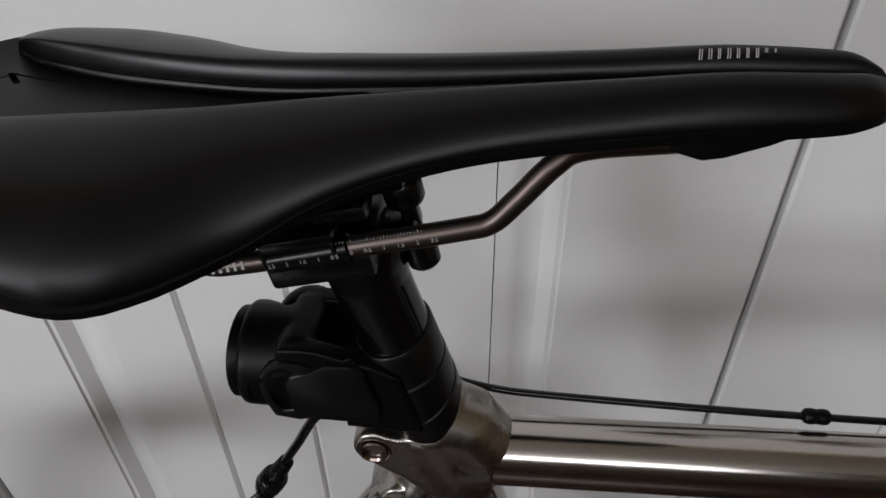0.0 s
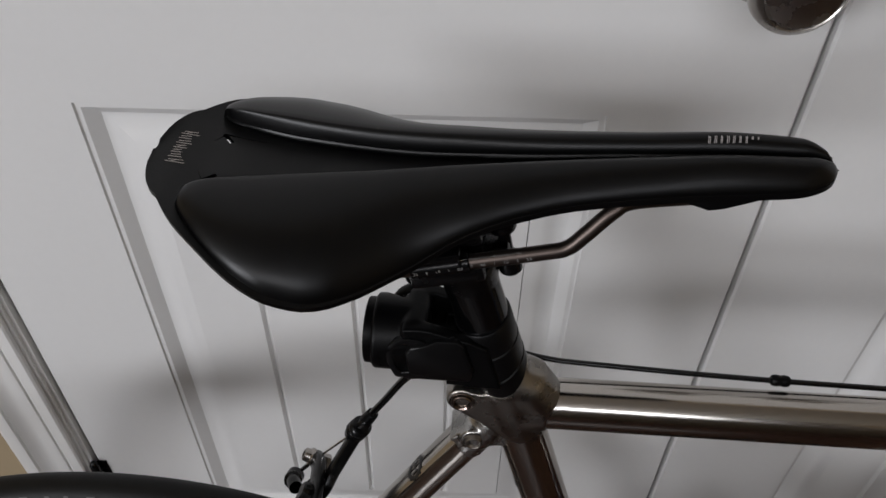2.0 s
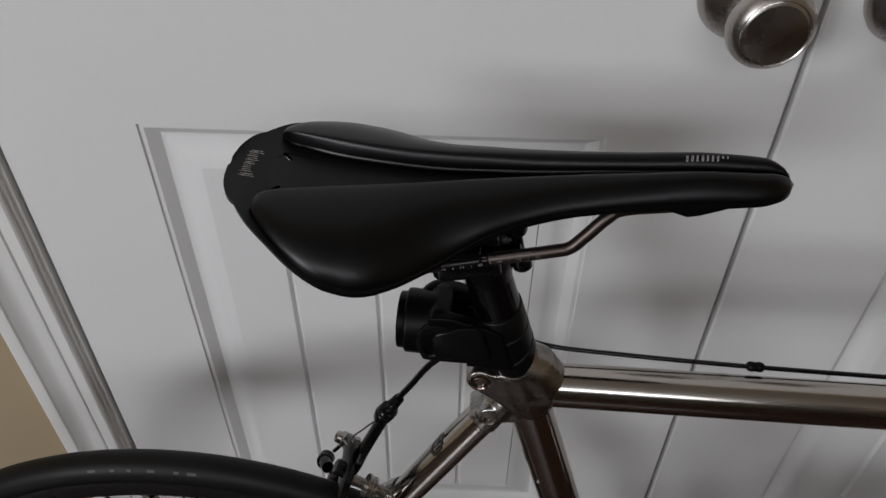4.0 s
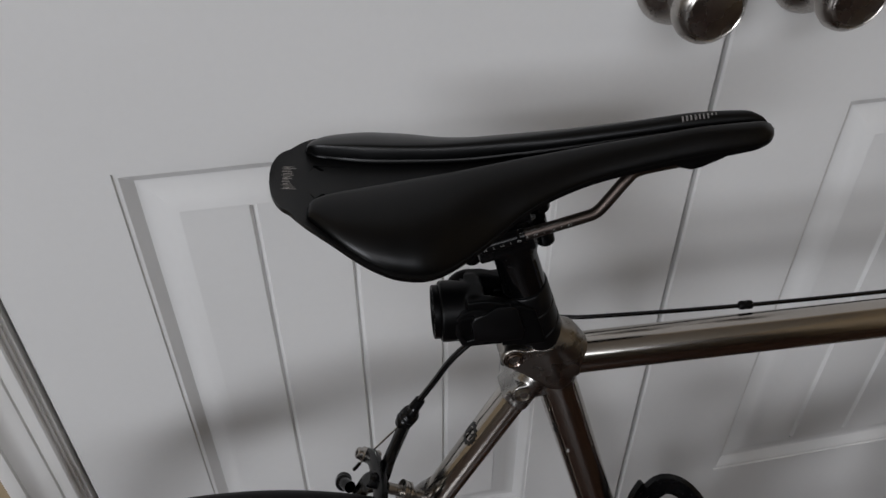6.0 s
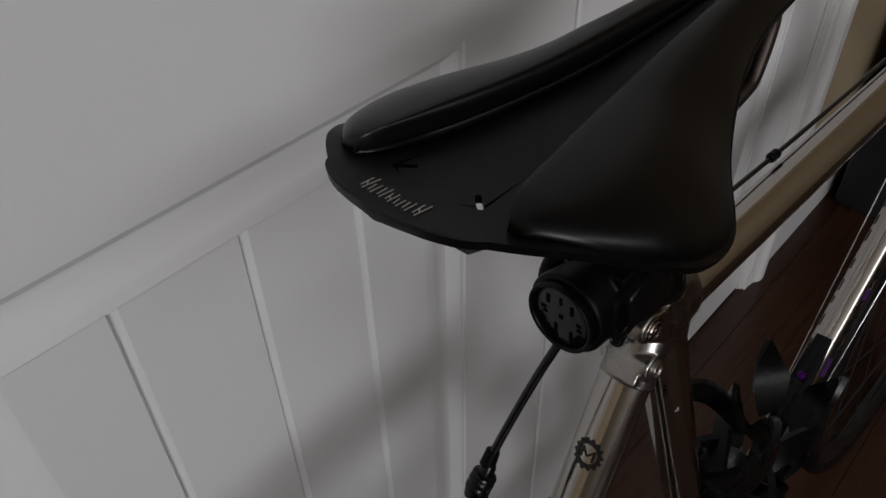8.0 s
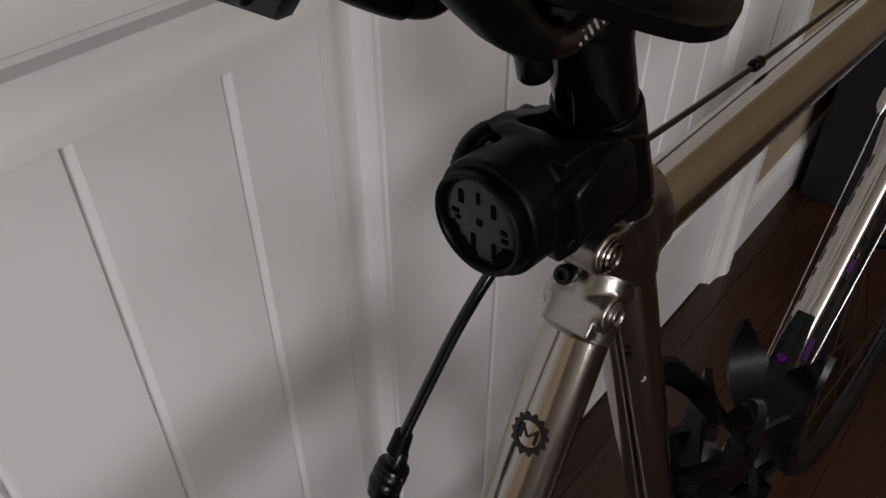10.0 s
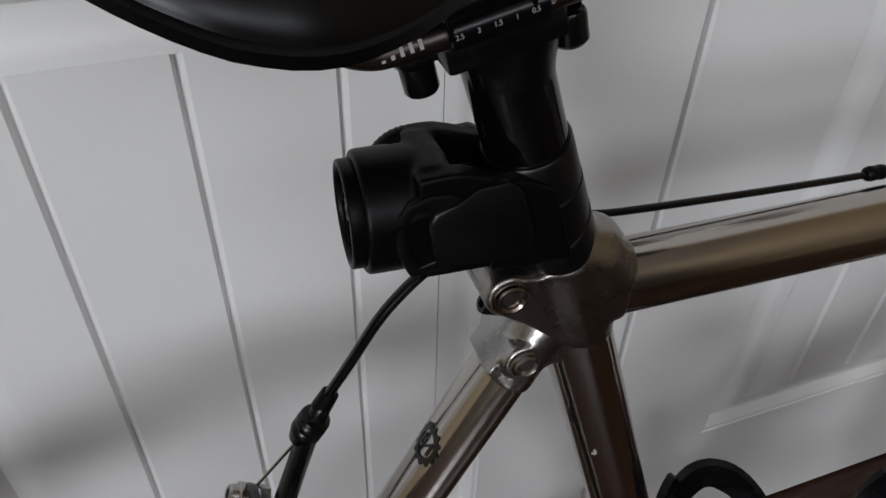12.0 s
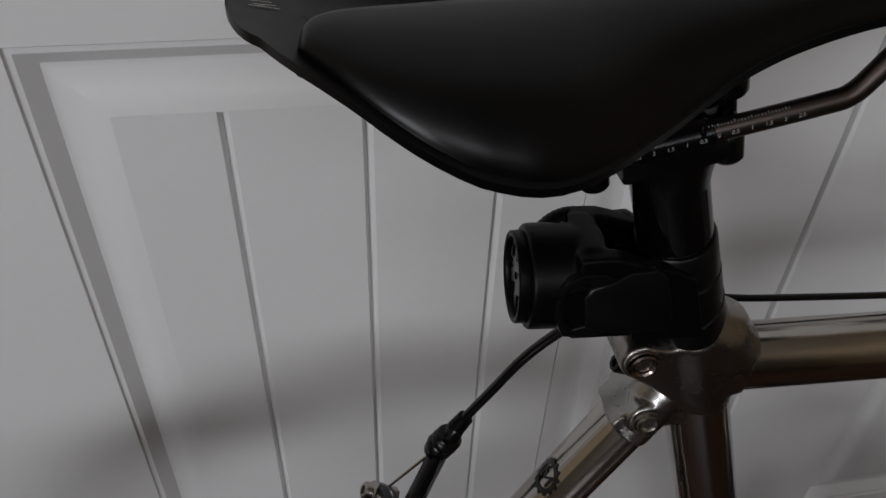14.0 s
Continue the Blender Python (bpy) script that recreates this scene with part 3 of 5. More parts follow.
add_box(bm, -0.0120, 0.0235, -0.0110, 0.0110, 0.0130, 0.0250, 0.003, 2, tilt)
for s in (-1, 1):
    add_tube(bm, [(x, s * 0.0222, 0.8158 + (x + 0.010) * 0.2400) for x in (-0.0385, -0.0380, -0.0130, -0.0125)], [0.0036, 0.0044, 0.0044, 0.0036], 24)
part("upper_cradle", bm, ANODISED, post)
up = tilt.to_3x3() @ Vector((0, 0, 1))
fb = Vector((0.0055, 0, 0.8010))
part("front_bolt", lathe([(0.0, -0.0085), (0.0046, -0.0082), (0.0056, -0.0070), (0.0056, 0.0010), (0.0050, 0.0022), (0.003, 0.003), (0.003, 0.016), (0.0058, 0.0170), (0.0066, 0.0185), (0.0066, 0.0245), (0.0055, 0.0260), (0.0, 0.0265)], frame_along(fb, fb + up), 28), ANODISED, post)
rb = Vector((-0.0395, 0, 0.7900))
part("rear_bolt", lathe([(0.0, -0.0062), (0.0046, -0.0060), (0.0053, -0.0050), (0.0053, 0.0030), (0.0062, 0.0038), (0.0066, 0.0055), (0.0066, 0.0085), (0.004, 0.0095), (0.003, 0.020), (0.0, 0.02)], frame_along(rb, rb + up), 28), ANODISED, post)

# ---- saddle ----
S_WIDTH = [(-0.1520, 0.004), (-0.1514, 0.012), (-0.1495, 0.021), (-0.1462, 0.0290), (-0.1435, 0.0325), (-0.1415, 0.0340), (-0.1380, 0.0395), (-0.1300, 0.0495), (-0.1200, 0.0578), (-0.1100, 0.0645), (-0.1000, 0.0692), (-0.0900, 0.0714), (-0.0800, 0.0714), (-0.0700, 0.0692), (-0.0600, 0.0640), (-0.0400, 0.0508), (-0.0200, 0.0405), (0.0050, 0.0312), (0.0300, 0.0256), (0.0700, 0.0212), (0.1050, 0.0192), (0.1200, 0.0180), (0.1290, 0.0150), (0.1340, 0.0108), (0.1370, 0.0050)]
S_EDGE = [(-0.1545, 0.8544), (-0.1480, 0.8534), (-0.1420, 0.8524), (-0.1300, 0.8499), (-0.1200, 0.8459), (-0.1100, 0.8404), (-0.1000, 0.8354), (-0.0900, 0.8312), (-0.0800, 0.8286), (-0.0700, 0.8276), (-0.0600, 0.8279), (-0.0400, 0.8314), (-0.0150, 0.8419), (0.0050, 0.8469), (0.0300, 0.8509), (0.0750, 0.8549), (0.1180, 0.8579), (0.1370, 0.8609)]
S_FLOOR = [(-0.1545, 0.8530), (-0.1420, 0.8510), (-0.1280, 0.8485), (-0.0900, 0.8465), (-0.0500, 0.8468), (0.0, 0.8510), (0.0600, 0.8570), (0.1370, 0.8605)]
P_INNER = [(-0.1310, 0.0322), (-0.1270, 0.0290), (-0.1200, 0.0262), (-0.0900, 0.0183), (-0.0487, 0.0112), (-0.0200, 0.0075), (0.0200, 0.0040), (0.0600, 0.0025), (0.1000, 0.0016), (0.1370, 0.0010)]
P_RIDGE = [(-0.1310, 0.0328), (-0.1270, 0.0302), (-0.1200, 0.0281), (-0.1000, 0.0245), (-0.0800, 0.0207), (-0.0600, 0.0177), (-0.0400, 0.0150), (-0.0200, 0.0130), (0.0, 0.0117), (0.0300, 0.0104), (0.0600, 0.0096), (0.1000, 0.0088), (0.1250, 0.0072), (0.1375, 0.0030)]
P_CREST = [(-0.1320, 0.8506), (-0.1314, 0.8528), (-0.1302, 0.8546), (-0.1270, 0.8560), (-0.1200, 0.8568), (-0.1000, 0.8568), (-0.0800, 0.8566), (-0.0600, 0.8567), (-0.0400, 0.8576), (-0.0200, 0.8590), (0.0, 0.8604), (0.0300, 0.8627), (0.0600, 0.8650), (0.1000, 0.8679), (0.1250, 0.8675), (0.1340, 0.8645), (0.1375, 0.8605)]
P_RIM = [(-0.1320, 0.0090), (-0.1260, 0.0066), (-0.1200, 0.0046), (-0.1050, 0.0030), (-0.0900, 0.0022), (-0.0700, 0.0014), (-0.0400, 0.0007), (0.137, 0.0004)]


def shell_z(x, y):
    w, c, e = soft(x, S_WIDTH), soft(x, S_FLOOR), soft(x, S_EDGE)
    return c + (e - c) * min(1.0, abs(y) / w) ** 2.2


def pad_z(x, y):
    """Height of the padding's upper face at a distance y from the middle, outside its ridge: a full round shoulder at the back, a flatter one ahead."""
    c, w = soft(x, P_RIDGE), soft(x, S_WIDTH) - soft(x, P_RIM)
    u = min(1.0, max(0.0, (y - c) / max(1e-4, w - c)))
    k = min(1.0, max(0.0, (-0.045 - x) / 0.05))
    k = k * k * (3 - 2 * k)
    top, edge = soft(x, P_CREST), soft(x, S_EDGE) + 0.0006
    return edge + (top - edge) * (1 - u ** (1.8 + 0.2 * k)) ** (0.69 - 0.12 * k)


def stations(a, b, n, ends=0.35):
    """Points from a to b, closer together at both ends."""
    return [a + (b - a) * ((1 - ends) * t + ends * 0.5 * (1 - math.cos(math.pi * t))) for t in (i / (n - 1) for i in range(n))]


def saddle_shell():
    loops = []
    for x in stations(-0.1520, 0.1362, 74, 0.8):
        w = soft(x, S_WIDTH)
        n = 18
        ys = [w * math.sin(math.pi / 2 * (i / n)) for i in range(-n, n + 1)]
        upper = [(x, y, shell_z(x, y)) for y in ys]
        th = 0.0030
        lower = [(x, y * 0.985, shell_z(x, y) - th) for y in reversed(ys)]
        loops.append(upper + lower)
    bm = bmesh.new()
    rings(bm, loops)
    return bm


saddle = part("saddle", saddle_shell(), SHELL, None, "black road saddle with split padding and grooved middle")
slots = []
for s in (-1, 1):
    cb = bmesh.new()
    m = Matrix.Translation((-0.1255, s * 0.0160, 0.848)) @ Matrix.Rotation(radians(-s * 50), 4, "Z")
    add_box(cb, -0.0042, 0.0042, -0.0011, 0.0011, -0.02, 0.02, 0.0007, 2, m)
    slots.append(link("slot_cutter", cb, SHELL))
    for a, b, wide, deep in (((-0.1270, 0.0190), (-0.1060, 0.0165), 0.0011, 0.0016), ((-0.1270, 0.0190), (-0.1310, 0.0120), 0.0009, 0.0012)):
        cb = bmesh.new()
        p, q = Vector((a[0], s * a[1], shell_z(*a))), Vector((b[0], s * b[1], shell_z(*b)))
        side = (q - p).cross(Vector((0, 0, 1))).normalized() * wide
        low, high = Vector((0, 0, -deep)), Vector((0, 0, 0.004))
        rings(cb, [[p - side + high, p + side + high, p + side * 0.4 + low, p - side * 0.4 + low], [q - side * 0.2 + high, q + side * 0.2 + high, q + side * 0.1, q - side * 0.1]])
        slots.append(link("slot_cutter", cb, SHELL))
cut(saddle, slots)
saddle.data.shade_smooth()
split_sharp(saddle.data, 42)
saddle.parent = bike


def pad_inner(x):
    """The padding's inner side in (across, height): a low ledge, a crease, a steep wall and a rolled edge."""
    c, g, w = soft(x, P_INNER), soft(x, P_RIDGE), soft(x, S_WIDTH) - soft(x, P_RIM)
    w = max(w, c + 0.0016)
    g = min(g, c + 0.6 * (w - c))
    top, base = soft(x, P_CREST), shell_z(x, c) - 0.0010
    h, run = top - base, g - c
    led = min(0.0015, 0.40 * run)
    wall = run - led
    pts = [(c + 0.0010, base), (c + 0.0003, base + 0.14 * h), (c, base + 0.22 * h), (c + 0.0003, base + 0.30 * h), (c + 0.45 * led, base + 0.355 * h), (c + 0.9 * led, base + 0.365 * h), (c + 1.05 * led, base + 0.345 * h), (c + 1.02 * led, base + 0.39 * h)]
    for k, v in ((0.02, 0.50), (0.10, 0.64), (0.22, 0.76), (0.36, 0.855), (0.52, 0.920), (0.70, 0.965), (0.86, 0.990)):
        pts.append((c + led + wall * k, base + h * v))
    return pts, g, w, top, base


def saddle_pad(s):
    loops = []
    for x in stations(-0.1320, 0.1374, 88, 0.75):
        pts, g, w, top, base = pad_inner(x)
        c = pts[2][0]
        pts.append((g + 0.0002, top))
        for i in range(1, 21):
            y = g + (w - g) * math.sin(math.pi / 2 * i / 20)
            pts.append((y, pad_z(x, y) if w - g > 0.0015 else top - 0.0002 * i))
        edge = pts[-1][1]
        under = min(edge - 0.0006, shell_z(x, w) - 0.0006)
        pts += [(w + 0.0001, edge - 0.5 * (edge - under)), (w - 0.0008, under - 0.0006), ((c + w) / 2, min(base, shell_z(x, (c + w) / 2)) - 0.0012)]
        loops.append([(x, s * y, z) for y, z in pts])
    bm = bmesh.new()
    rings(bm, loops)
    return bm


for s in (-1, 1):
    part("padding", saddle_pad(s), COVER, saddle, "smooth black microfibre padding")


def rail_path(s):
    return smooth_path([(-0.106, s * 0.0290, 0.8420), (-0.092, s * 0.0260, 0.8290), (-0.076, s * 0.0236, 0.8155), (-0.060, s * 0.0223, 0.8064), (-0.045, s * 0.0220, 0.8075), (-0.010, s * 0.0220, 0.8158), (0.020, s * 0.0220, 0.8230), (0.0290, s * 0.0218, 0.8260), (0.0360, s * 0.0210, 0.8334), (0.0455, s * 0.0190, 0.8440), (0.0540, s * 0.0155, 0.8475), (0.080, s * 0.009, 0.8470)], 8)


for s in (-1, 1):
    part("rail", tube(rail_path(s), 0.0035, 20), RAIL, saddle, "bronze-grey titanium saddle rail with printed scale")
# added black sleeves that cover the rails towards the tail
for s in (-1, 1):
    part("rail_sleeve", tube(rail_path(s)[:22], [0.0062] * 12 + [0.0062 - 0.0018 * i / 9 for i in range(10)], 18), SHELL, saddle, "black sleeve over the rail's rear end")
bm = bmesh.new()
rings(bm, [[(x, y * w, z + dz) for y, dz in ((-1, 0.006), (-1, 0.001), (-0.7, -0.0012), (0.7, -0.0012), (1, 0.001), (1, 0.006))] for x, w, z in ((0.070, 0.010, 0.8505), (0.074, 0.013, 0.8462), (0.086, 0.0145, 0.8432), (0.092, 0.0140, 0.8440), (0.104, 0.013, 0.8478), (0.116, 0.011, 0.8525))])
part("nose_bracket", bm, SHELL, saddle, "black sleeve over the rail's rear end under the nose")


# a hanging plate under the tail, with raised bars on it
def tail_plate():
    bm = bmesh.new()
    loops = []
    for x, grow in ((-0.1338, 0.0), (-0.1330, 0.0006), (-0.1298, 0.0006), (-0.1290, 0.0)):
        loops.append([(x + (z - 0.834) * -0.25, y, z + 0.0006) for y, z in ((-0.0190 - grow, 0.8352), (-0.0180, 0.8344 - grow), (0.0180, 0.8344 - grow), (0.0192 + grow, 0.8352), (0.0262 + grow, 0.8400), (0.0290, 0.8480), (-0.0290, 0.8480), (-0.0240 - grow, 0.8395))])
    rings(bm, loops)
    return bm


plate = part("tail_plate", tail_plate(), SHELL, saddle, "black moulded plate under the tail")
for i in range(6):
    bm = bmesh.new()
    y = -0.0125 + 0.0050 * i
    add_box(bm, -0.1362, -0.1342, y - 0.0012, y + 0.0012, 0.8366, 0.8416, 0.0003, 1)
    part("raised_bar", bm, STRAP, plate, smooth=False)


def flat_text(words, size):
    """Lettering as a flat mesh in the xy plane, centred."""
    cu = bpy.data.curves.new("lettering", "FONT")
    cu.body, cu.size, cu.align_x, cu.align_y = words, size, "CENTER", "CENTER"
    ob = bpy.data.objects.new("lettering", cu)
    scene.collection.objects.link(ob)
    dg = bpy.context.evaluated_depsgraph_get()
    dg.update()
    me = bpy.data.meshes.new_from_object(ob.evaluated_get(dg))
    bpy.data.objects.remove(ob, do_unlink=True)
    bm = bmesh.new()
    bm.from_mesh(me)
    bpy.data.meshes.remove(me)
    return bm


# marks on the saddle: a row of slim slanted bars on the padding, another on the tail
def on_pad(x, y):
    pts, g, w, top, base = pad_inner(x)
    rise = [p for p in pts if p[1] > base + 0.38 * (top - base)] + [(g + 0.0002, top)]
    if abs(y) > g:
        return Vector((x, y, pad_z(x, abs(y)) + 0.0005))
    return Vector((x, y, float(np.interp(abs(y), [p[0] for p in rise], [p[1] for p in rise])) + 0.0005))


for i, (w, tall) in enumerate(((13, 27), (14, 27), (10, 27), (14, 27), (11, 27), (10, 27), (11, 27), (10, 15), (5, 15))):
    bm = bmesh.new()
    x, w, tall = 0.0846 + 0.00255 * i, w * 1e-4, tall * 1e-4
    y0 = 0.0046 if i < 7 else 0.0058
    for dx, ww in ((0.0, 0.00034), (w * 0.5, 0.00030)):
        rows = []
        for k in range(9):
            sh, y = x + dx + 0.0003 * k / 8, y0 + tall * k / 8
            rows.append((bm.verts.new(on_pad(sh, y)), bm.verts.new(on_pad(sh + ww, y))))
        for (p, q), (r, t) in zip(rows, rows[1:]):
            bm.faces.new((p, q, t, r))
    part("nose_mark", bm, GREY_PRINT, saddle, "small silver-grey printed bar" if i == 0 else "", smooth=False)
for i, (y, tall) in enumerate(((0.0135, 0.0080), (0.0098, 0.0056), (0.0060, 0.0066), (0.0022, 0.0056), (-0.0014, 0.0046), (-0.0050, 0.0056), (-0.0090, 0.0080))):
    bm = bmesh.new()
    x = -0.1455
    strokes = [(y - 0.0010, 0.0, 1.0, 0.0006), (y + 0.0006, 0.12, 0.86, 0.0009), (y - 0.0006, 0.30, 0.55, 0.0016)]
    for c, a, b, lean in strokes[: 3 if i in (0, 3, 6) else 2]:
        a, b, w = x + tall * a, x + tall * b, 0.00052
        q = [(a, c), (b, c + lean), (b, c + lean + w), (a, c + w)]
        bm.faces.new([bm.verts.new((p, r, shell_z(p, r) + 0.0004)) for p, r in q])
    part("tail_mark", bm, TAIL_PRINT, saddle, "silver-grey printed bar on the tail" if i == 0 else "", smooth=False)

# scale printed along the rails
RAIL_SLOPE = math.atan2(0.0068, 0.030)


def rail_point(x):
    return Vector((x, -0.0220, 0.8158 + (x + 0.010) * 0.2400))


scale_bm = bmesh.new()


def rail_mark(x, bm_in, turn):
    m = Matrix.Translation(rail_point(x)) @ Matrix.Rotation(-RAIL_SLOPE, 4, "Y") @ Matrix.Rotation(radians(turn), 4, "X") @ Matrix.Translation((0, 0, 0.0047 if -0.0385 < x < -0.0125 else 0.00365))
    for f in bm_in.faces:
        scale_bm.faces.new([scale_bm.verts.new(m @ v.co) for v in f.verts])
    bm_in.free()


for i, word in enumerate(("2.5", "2", "1.5", "1", "0.5", "0", "0.5", "1", "1.5", "2", "2.5")):
    rail_mark(-0.0117 + (i - 5) * 0.0049, flat_text(word, 0.0019), 86)
for i in range(20, 47):
    tick = bmesh.new()
    tall = 0.0010 if i % 5 == 0 else 0.0006
    tick.faces.new([tick.verts.new(p) for p in ((-0.00010, 0, 0), (0.00010, 0, 0), (0.00010, tall, 0), (-0.00010, tall, 0))])
    rail_mark(-0.0365 + i * 0.0010, tick, 40)
for i in range(5):
    bar = bmesh.new()
    bar.faces.new([bar.verts.new(p) for p in ((-0.0005, -0.0013, 0), (0.0005, -0.0013, 0), (0.0005, 0.0013, 0), (-0.0005, 0.0013, 0))])
    rail_mark(-0.0550 + i * 0.0024, bar, 66)
part("rail_scale", scale_bm, RAIL_PRINT, saddle, "pale printed millimetre scale", smooth=False)


# ---- tail light with its rubber mount ----
def prism(poly, y0, y1, bevel=0.0, hole=None):
    """A plate with an outline in x and z, from y0 to y1; hole: a second outline with as many points."""
    bm = bmesh.new()
    a, b = [bm.verts.new((x, y0, z)) for x, z in poly], [bm.verts.new((x, y1, z)) for x, z in poly]
    n = len(poly)
    for i in range(n):
        bm.faces.new((a[i], a[(i + 1) % n], b[(i + 1) % n], b[i]))
    if hole is None:
        bm.faces.new(a)
        bm.faces.new(b[::-1])
    else:
        c, d = [bm.verts.new((x, y0, z)) for x, z in hole], [bm.verts.new((x, y1, z)) for x, z in hole]
        for i in range(n):
            k = (i + 1) % n
            bm.faces.new((c[i], d[i], d[k], c[k]))
            bm.faces.new((a[i], c[i], c[k], a[k]))
            bm.faces.new((b[i], b[k], d[k], d[i]))
    if bevel:
        bmesh.ops.recalc_face_normals(bm, faces=bm.faces[:])
        es = [e for e in bm.edges if e.calc_face_angle(0) > 0.6]
        bmesh.ops.bevel(bm, geom=es, offset=bevel, segments=2, profile=0.5, affect="EDGES")
    return bm


LX, LZ = -0.0640, 0.7453
# the light and its mount are turned a little to the wall about the post
light = empty("tail_light", BIKE @ Matrix.Translation((-0.003, 0, 0)) @ Matrix.Rotation(radians(-2.0), 4, "Z") @ Matrix.Translation((0.003, 0, 0)))
tagged(light, "round black bicycle tail light strapped to the seatpost", "bicycle light")
LM = Matrix.Translation((LX, 0, LZ)) @ Matrix.Rotation(radians(90), 4, "Y")      # z runs ahead from the face
ARM = [(-0.0440, 0.7285), (-0.0440, 0.7640), (-0.0350, 0.7648), (-0.0300, 0.7644), (-0.0250, 0.7630), (-0.0190, 0.7610), (-0.0100, 0.7588), (-0.0010, 0.7545), (0.0050, 0.7360), (0.0075, 0.7265), (-0.0060, 0.7262), (-0.0200, 0.7270)]
POCKET = [(-0.0545, 0.7440), (-0.0532, 0.7530), (-0.0495, 0.7585), (-0.0430, 0.7612), (-0.0330, 0.7602), (-0.0262, 0.7558), (-0.0195, 0.7490), (-0.0195, 0.7180), (-0.0505, 0.7180), (-0.0535, 0.7310)]


def add_prism(bm, poly, y0, y1):
    a, b = [bm.verts.new((x, y0, z)) for x, z in poly], [bm.verts.new((x, y1, z)) for x, z in poly]
    bm.faces.new(a)
    bm.faces.new(b[::-1])
    for i in range(len(poly)):
        k = (i + 1) % len(poly)
        bm.faces.new((a[i], a[k], b[k], b[i]))


def light_mount():
    """The moulded body: a drum, a bridge behind it and two arms that reach past the post."""
    bm = bmesh.new()
    add_lathe(bm, [(0.0, 0.0042), (0.0188, 0.0042), (0.0198, 0.0052), (0.0199, 0.0230), (0.0197, 0.0290), (0.0188, 0.0320), (0.0, 0.0330)], LM, 64)
    add_box(bm, -0.0450, -0.0310, -0.0162, 0.0162, 0.7290, 0.7652, 0.0050, 3)
    for s in (-1, 1):
        add_prism(bm, ARM, s * 0.0105, s * 0.0178)
    add_box(bm, -0.0340, -0.0150, -0.0125, 0.0125, 0.7275, 0.7500, 0.0015, 1)
    return blended(bm, 0.0007, 16)


body = part("body", light_mount(), RUBBER, light)
cutters = []
for s in (-1, 1):
    cb = bmesh.new()
    add_prism(cb, POCKET, s * 0.0105, s * 0.0300)
    cutters.append(link("pocket_cutter", cb, RUBBER))
cut(body, cutters)
split_sharp(body.data, 50)
part("rim", lathe([(0.0150, 0.0048), (0.0150, 0.0012), (0.0155, 0.0003), (0.0160, 0.0), (0.0168, 0.0), (0.0173, 0.0005), (0.0174, 0.0040), (0.0170, 0.0048)], LM, 64), RUBBER, light, "raised black rim round the face")
lens = part("lens", lathe([(0.0, 0.0020), (0.0120, 0.0020), (0.0144, 0.0024), (0.0151, 0.0030), (0.0, 0.0044)], LM, 56), LENS, light, "dark round face with slots shown by black plates")
# each slot is a thin raised plate, black for the shade inside it
for y, z, h, w in ((0.0072, 0.0070, 0.0048, 0.0019), (0.0002, 0.0088, 0.0040, 0.0013), (-0.0058, 0.0066, 0.0048, 0.0019), (0.0028, -0.0072, 0.0048, 0.0017), (-0.0056, -0.0076, 0.0050, 0.0017), (0.0, 0.0004, 0.0022, 0.0022), (0.0098, 0.0010, 0.0016, 0.0028), (0.0088, -0.0012, 0.0012, 0.0022), (-0.0096, 0.0008, 0.0016, 0.0026), (-0.0100, -0.0020, 0.0016, 0.0026)):
    bm = bmesh.new()
    add_box(bm, LX + 0.0015, LX + 0.0023, y - w * 0.5, y + w * 0.5, LZ + z - h * 0.5, LZ + z + h * 0.5, 0.0002, 1)
    part("slot_shade", bm, HOLE_SHADE, lens, "", smooth=False)
# black plates for the shade in the hollows along the face's edge
for q0, q1 in ((196, 262), (296, 338)):
    bm = bmesh.new()
    loops = []
    for i in range(13):
        q = radians(q0 + (q1 - q0) * i / 12)
        r0 = 0.0108 + 0.0007 * math.sin(i * 1.7)
        loops.append([(LX + dx, -r * math.cos(q), LZ + r * math.sin(q)) for dx, r in ((0.0015, r0), (0.0015, 0.0138), (0.0024, 0.0138), (0.0024, r0))])
    rings(bm, loops)
    part("slot_shade", bm, HOLE_SHADE, lens, "", smooth=False)
for s in (-1, 1):
    cheek = [(-0.0521, 0.7490), (-0.0500, 0.7540), (-0.0470, 0.7572), (-0.0406, 0.7596), (-0.0340, 0.7590), (-0.0290, 0.7560), (-0.0240, 0.7500), (-0.0240, 0.7345), (-0.0382, 0.7300), (-0.0475, 0.7312), (-0.0510, 0.7400)]
    hole = [(-0.0480, 0.7478), (-0.0468, 0.7515), (-0.0452, 0.7538), (-0.0425, 0.7552), (-0.0400, 0.7550), (-0.0385, 0.7520), (-0.0378, 0.7490), (-0.0378, 0.7440), (-0.0385, 0.7360), (-0.0440, 0.7345), (-0.0470, 0.7395)]
    part("buckle", prism(cheek, s * 0.0140, s * 0.0190, 0.0010, hole), STRAP, light, "eight-sided rubber buckle")
    plate = [(-0.0420, 0.7500), (-0.0398, 0.7542), (-0.0330, 0.7562), (-0.0265, 0.7606), (-0.0170, 0.7614), (-0.0122, 0.7575), (-0.0071, 0.7403), (-0.0085, 0.7330), (-0.0248, 0.7322), (-0.0400, 0.7352)]
    part("tongue", prism(plate, s * 0.0150, s * 0.0204, 0.0017), STRAP, light, "smooth rubber strap end")
    part("stud", lathe([(0.0, 0.0), (0.0023, 0.0), (0.0023, 0.0022), (0.0020, 0.0030), (0.0012, 0.0035), (0.0, 0.0036)], Matrix.Translation((-0.0432, s * 0.0104, 0.7584)) @ Matrix.Rotation(radians(-90 * s), 4, "X"), 20), ANODISED, light, "small black stud")
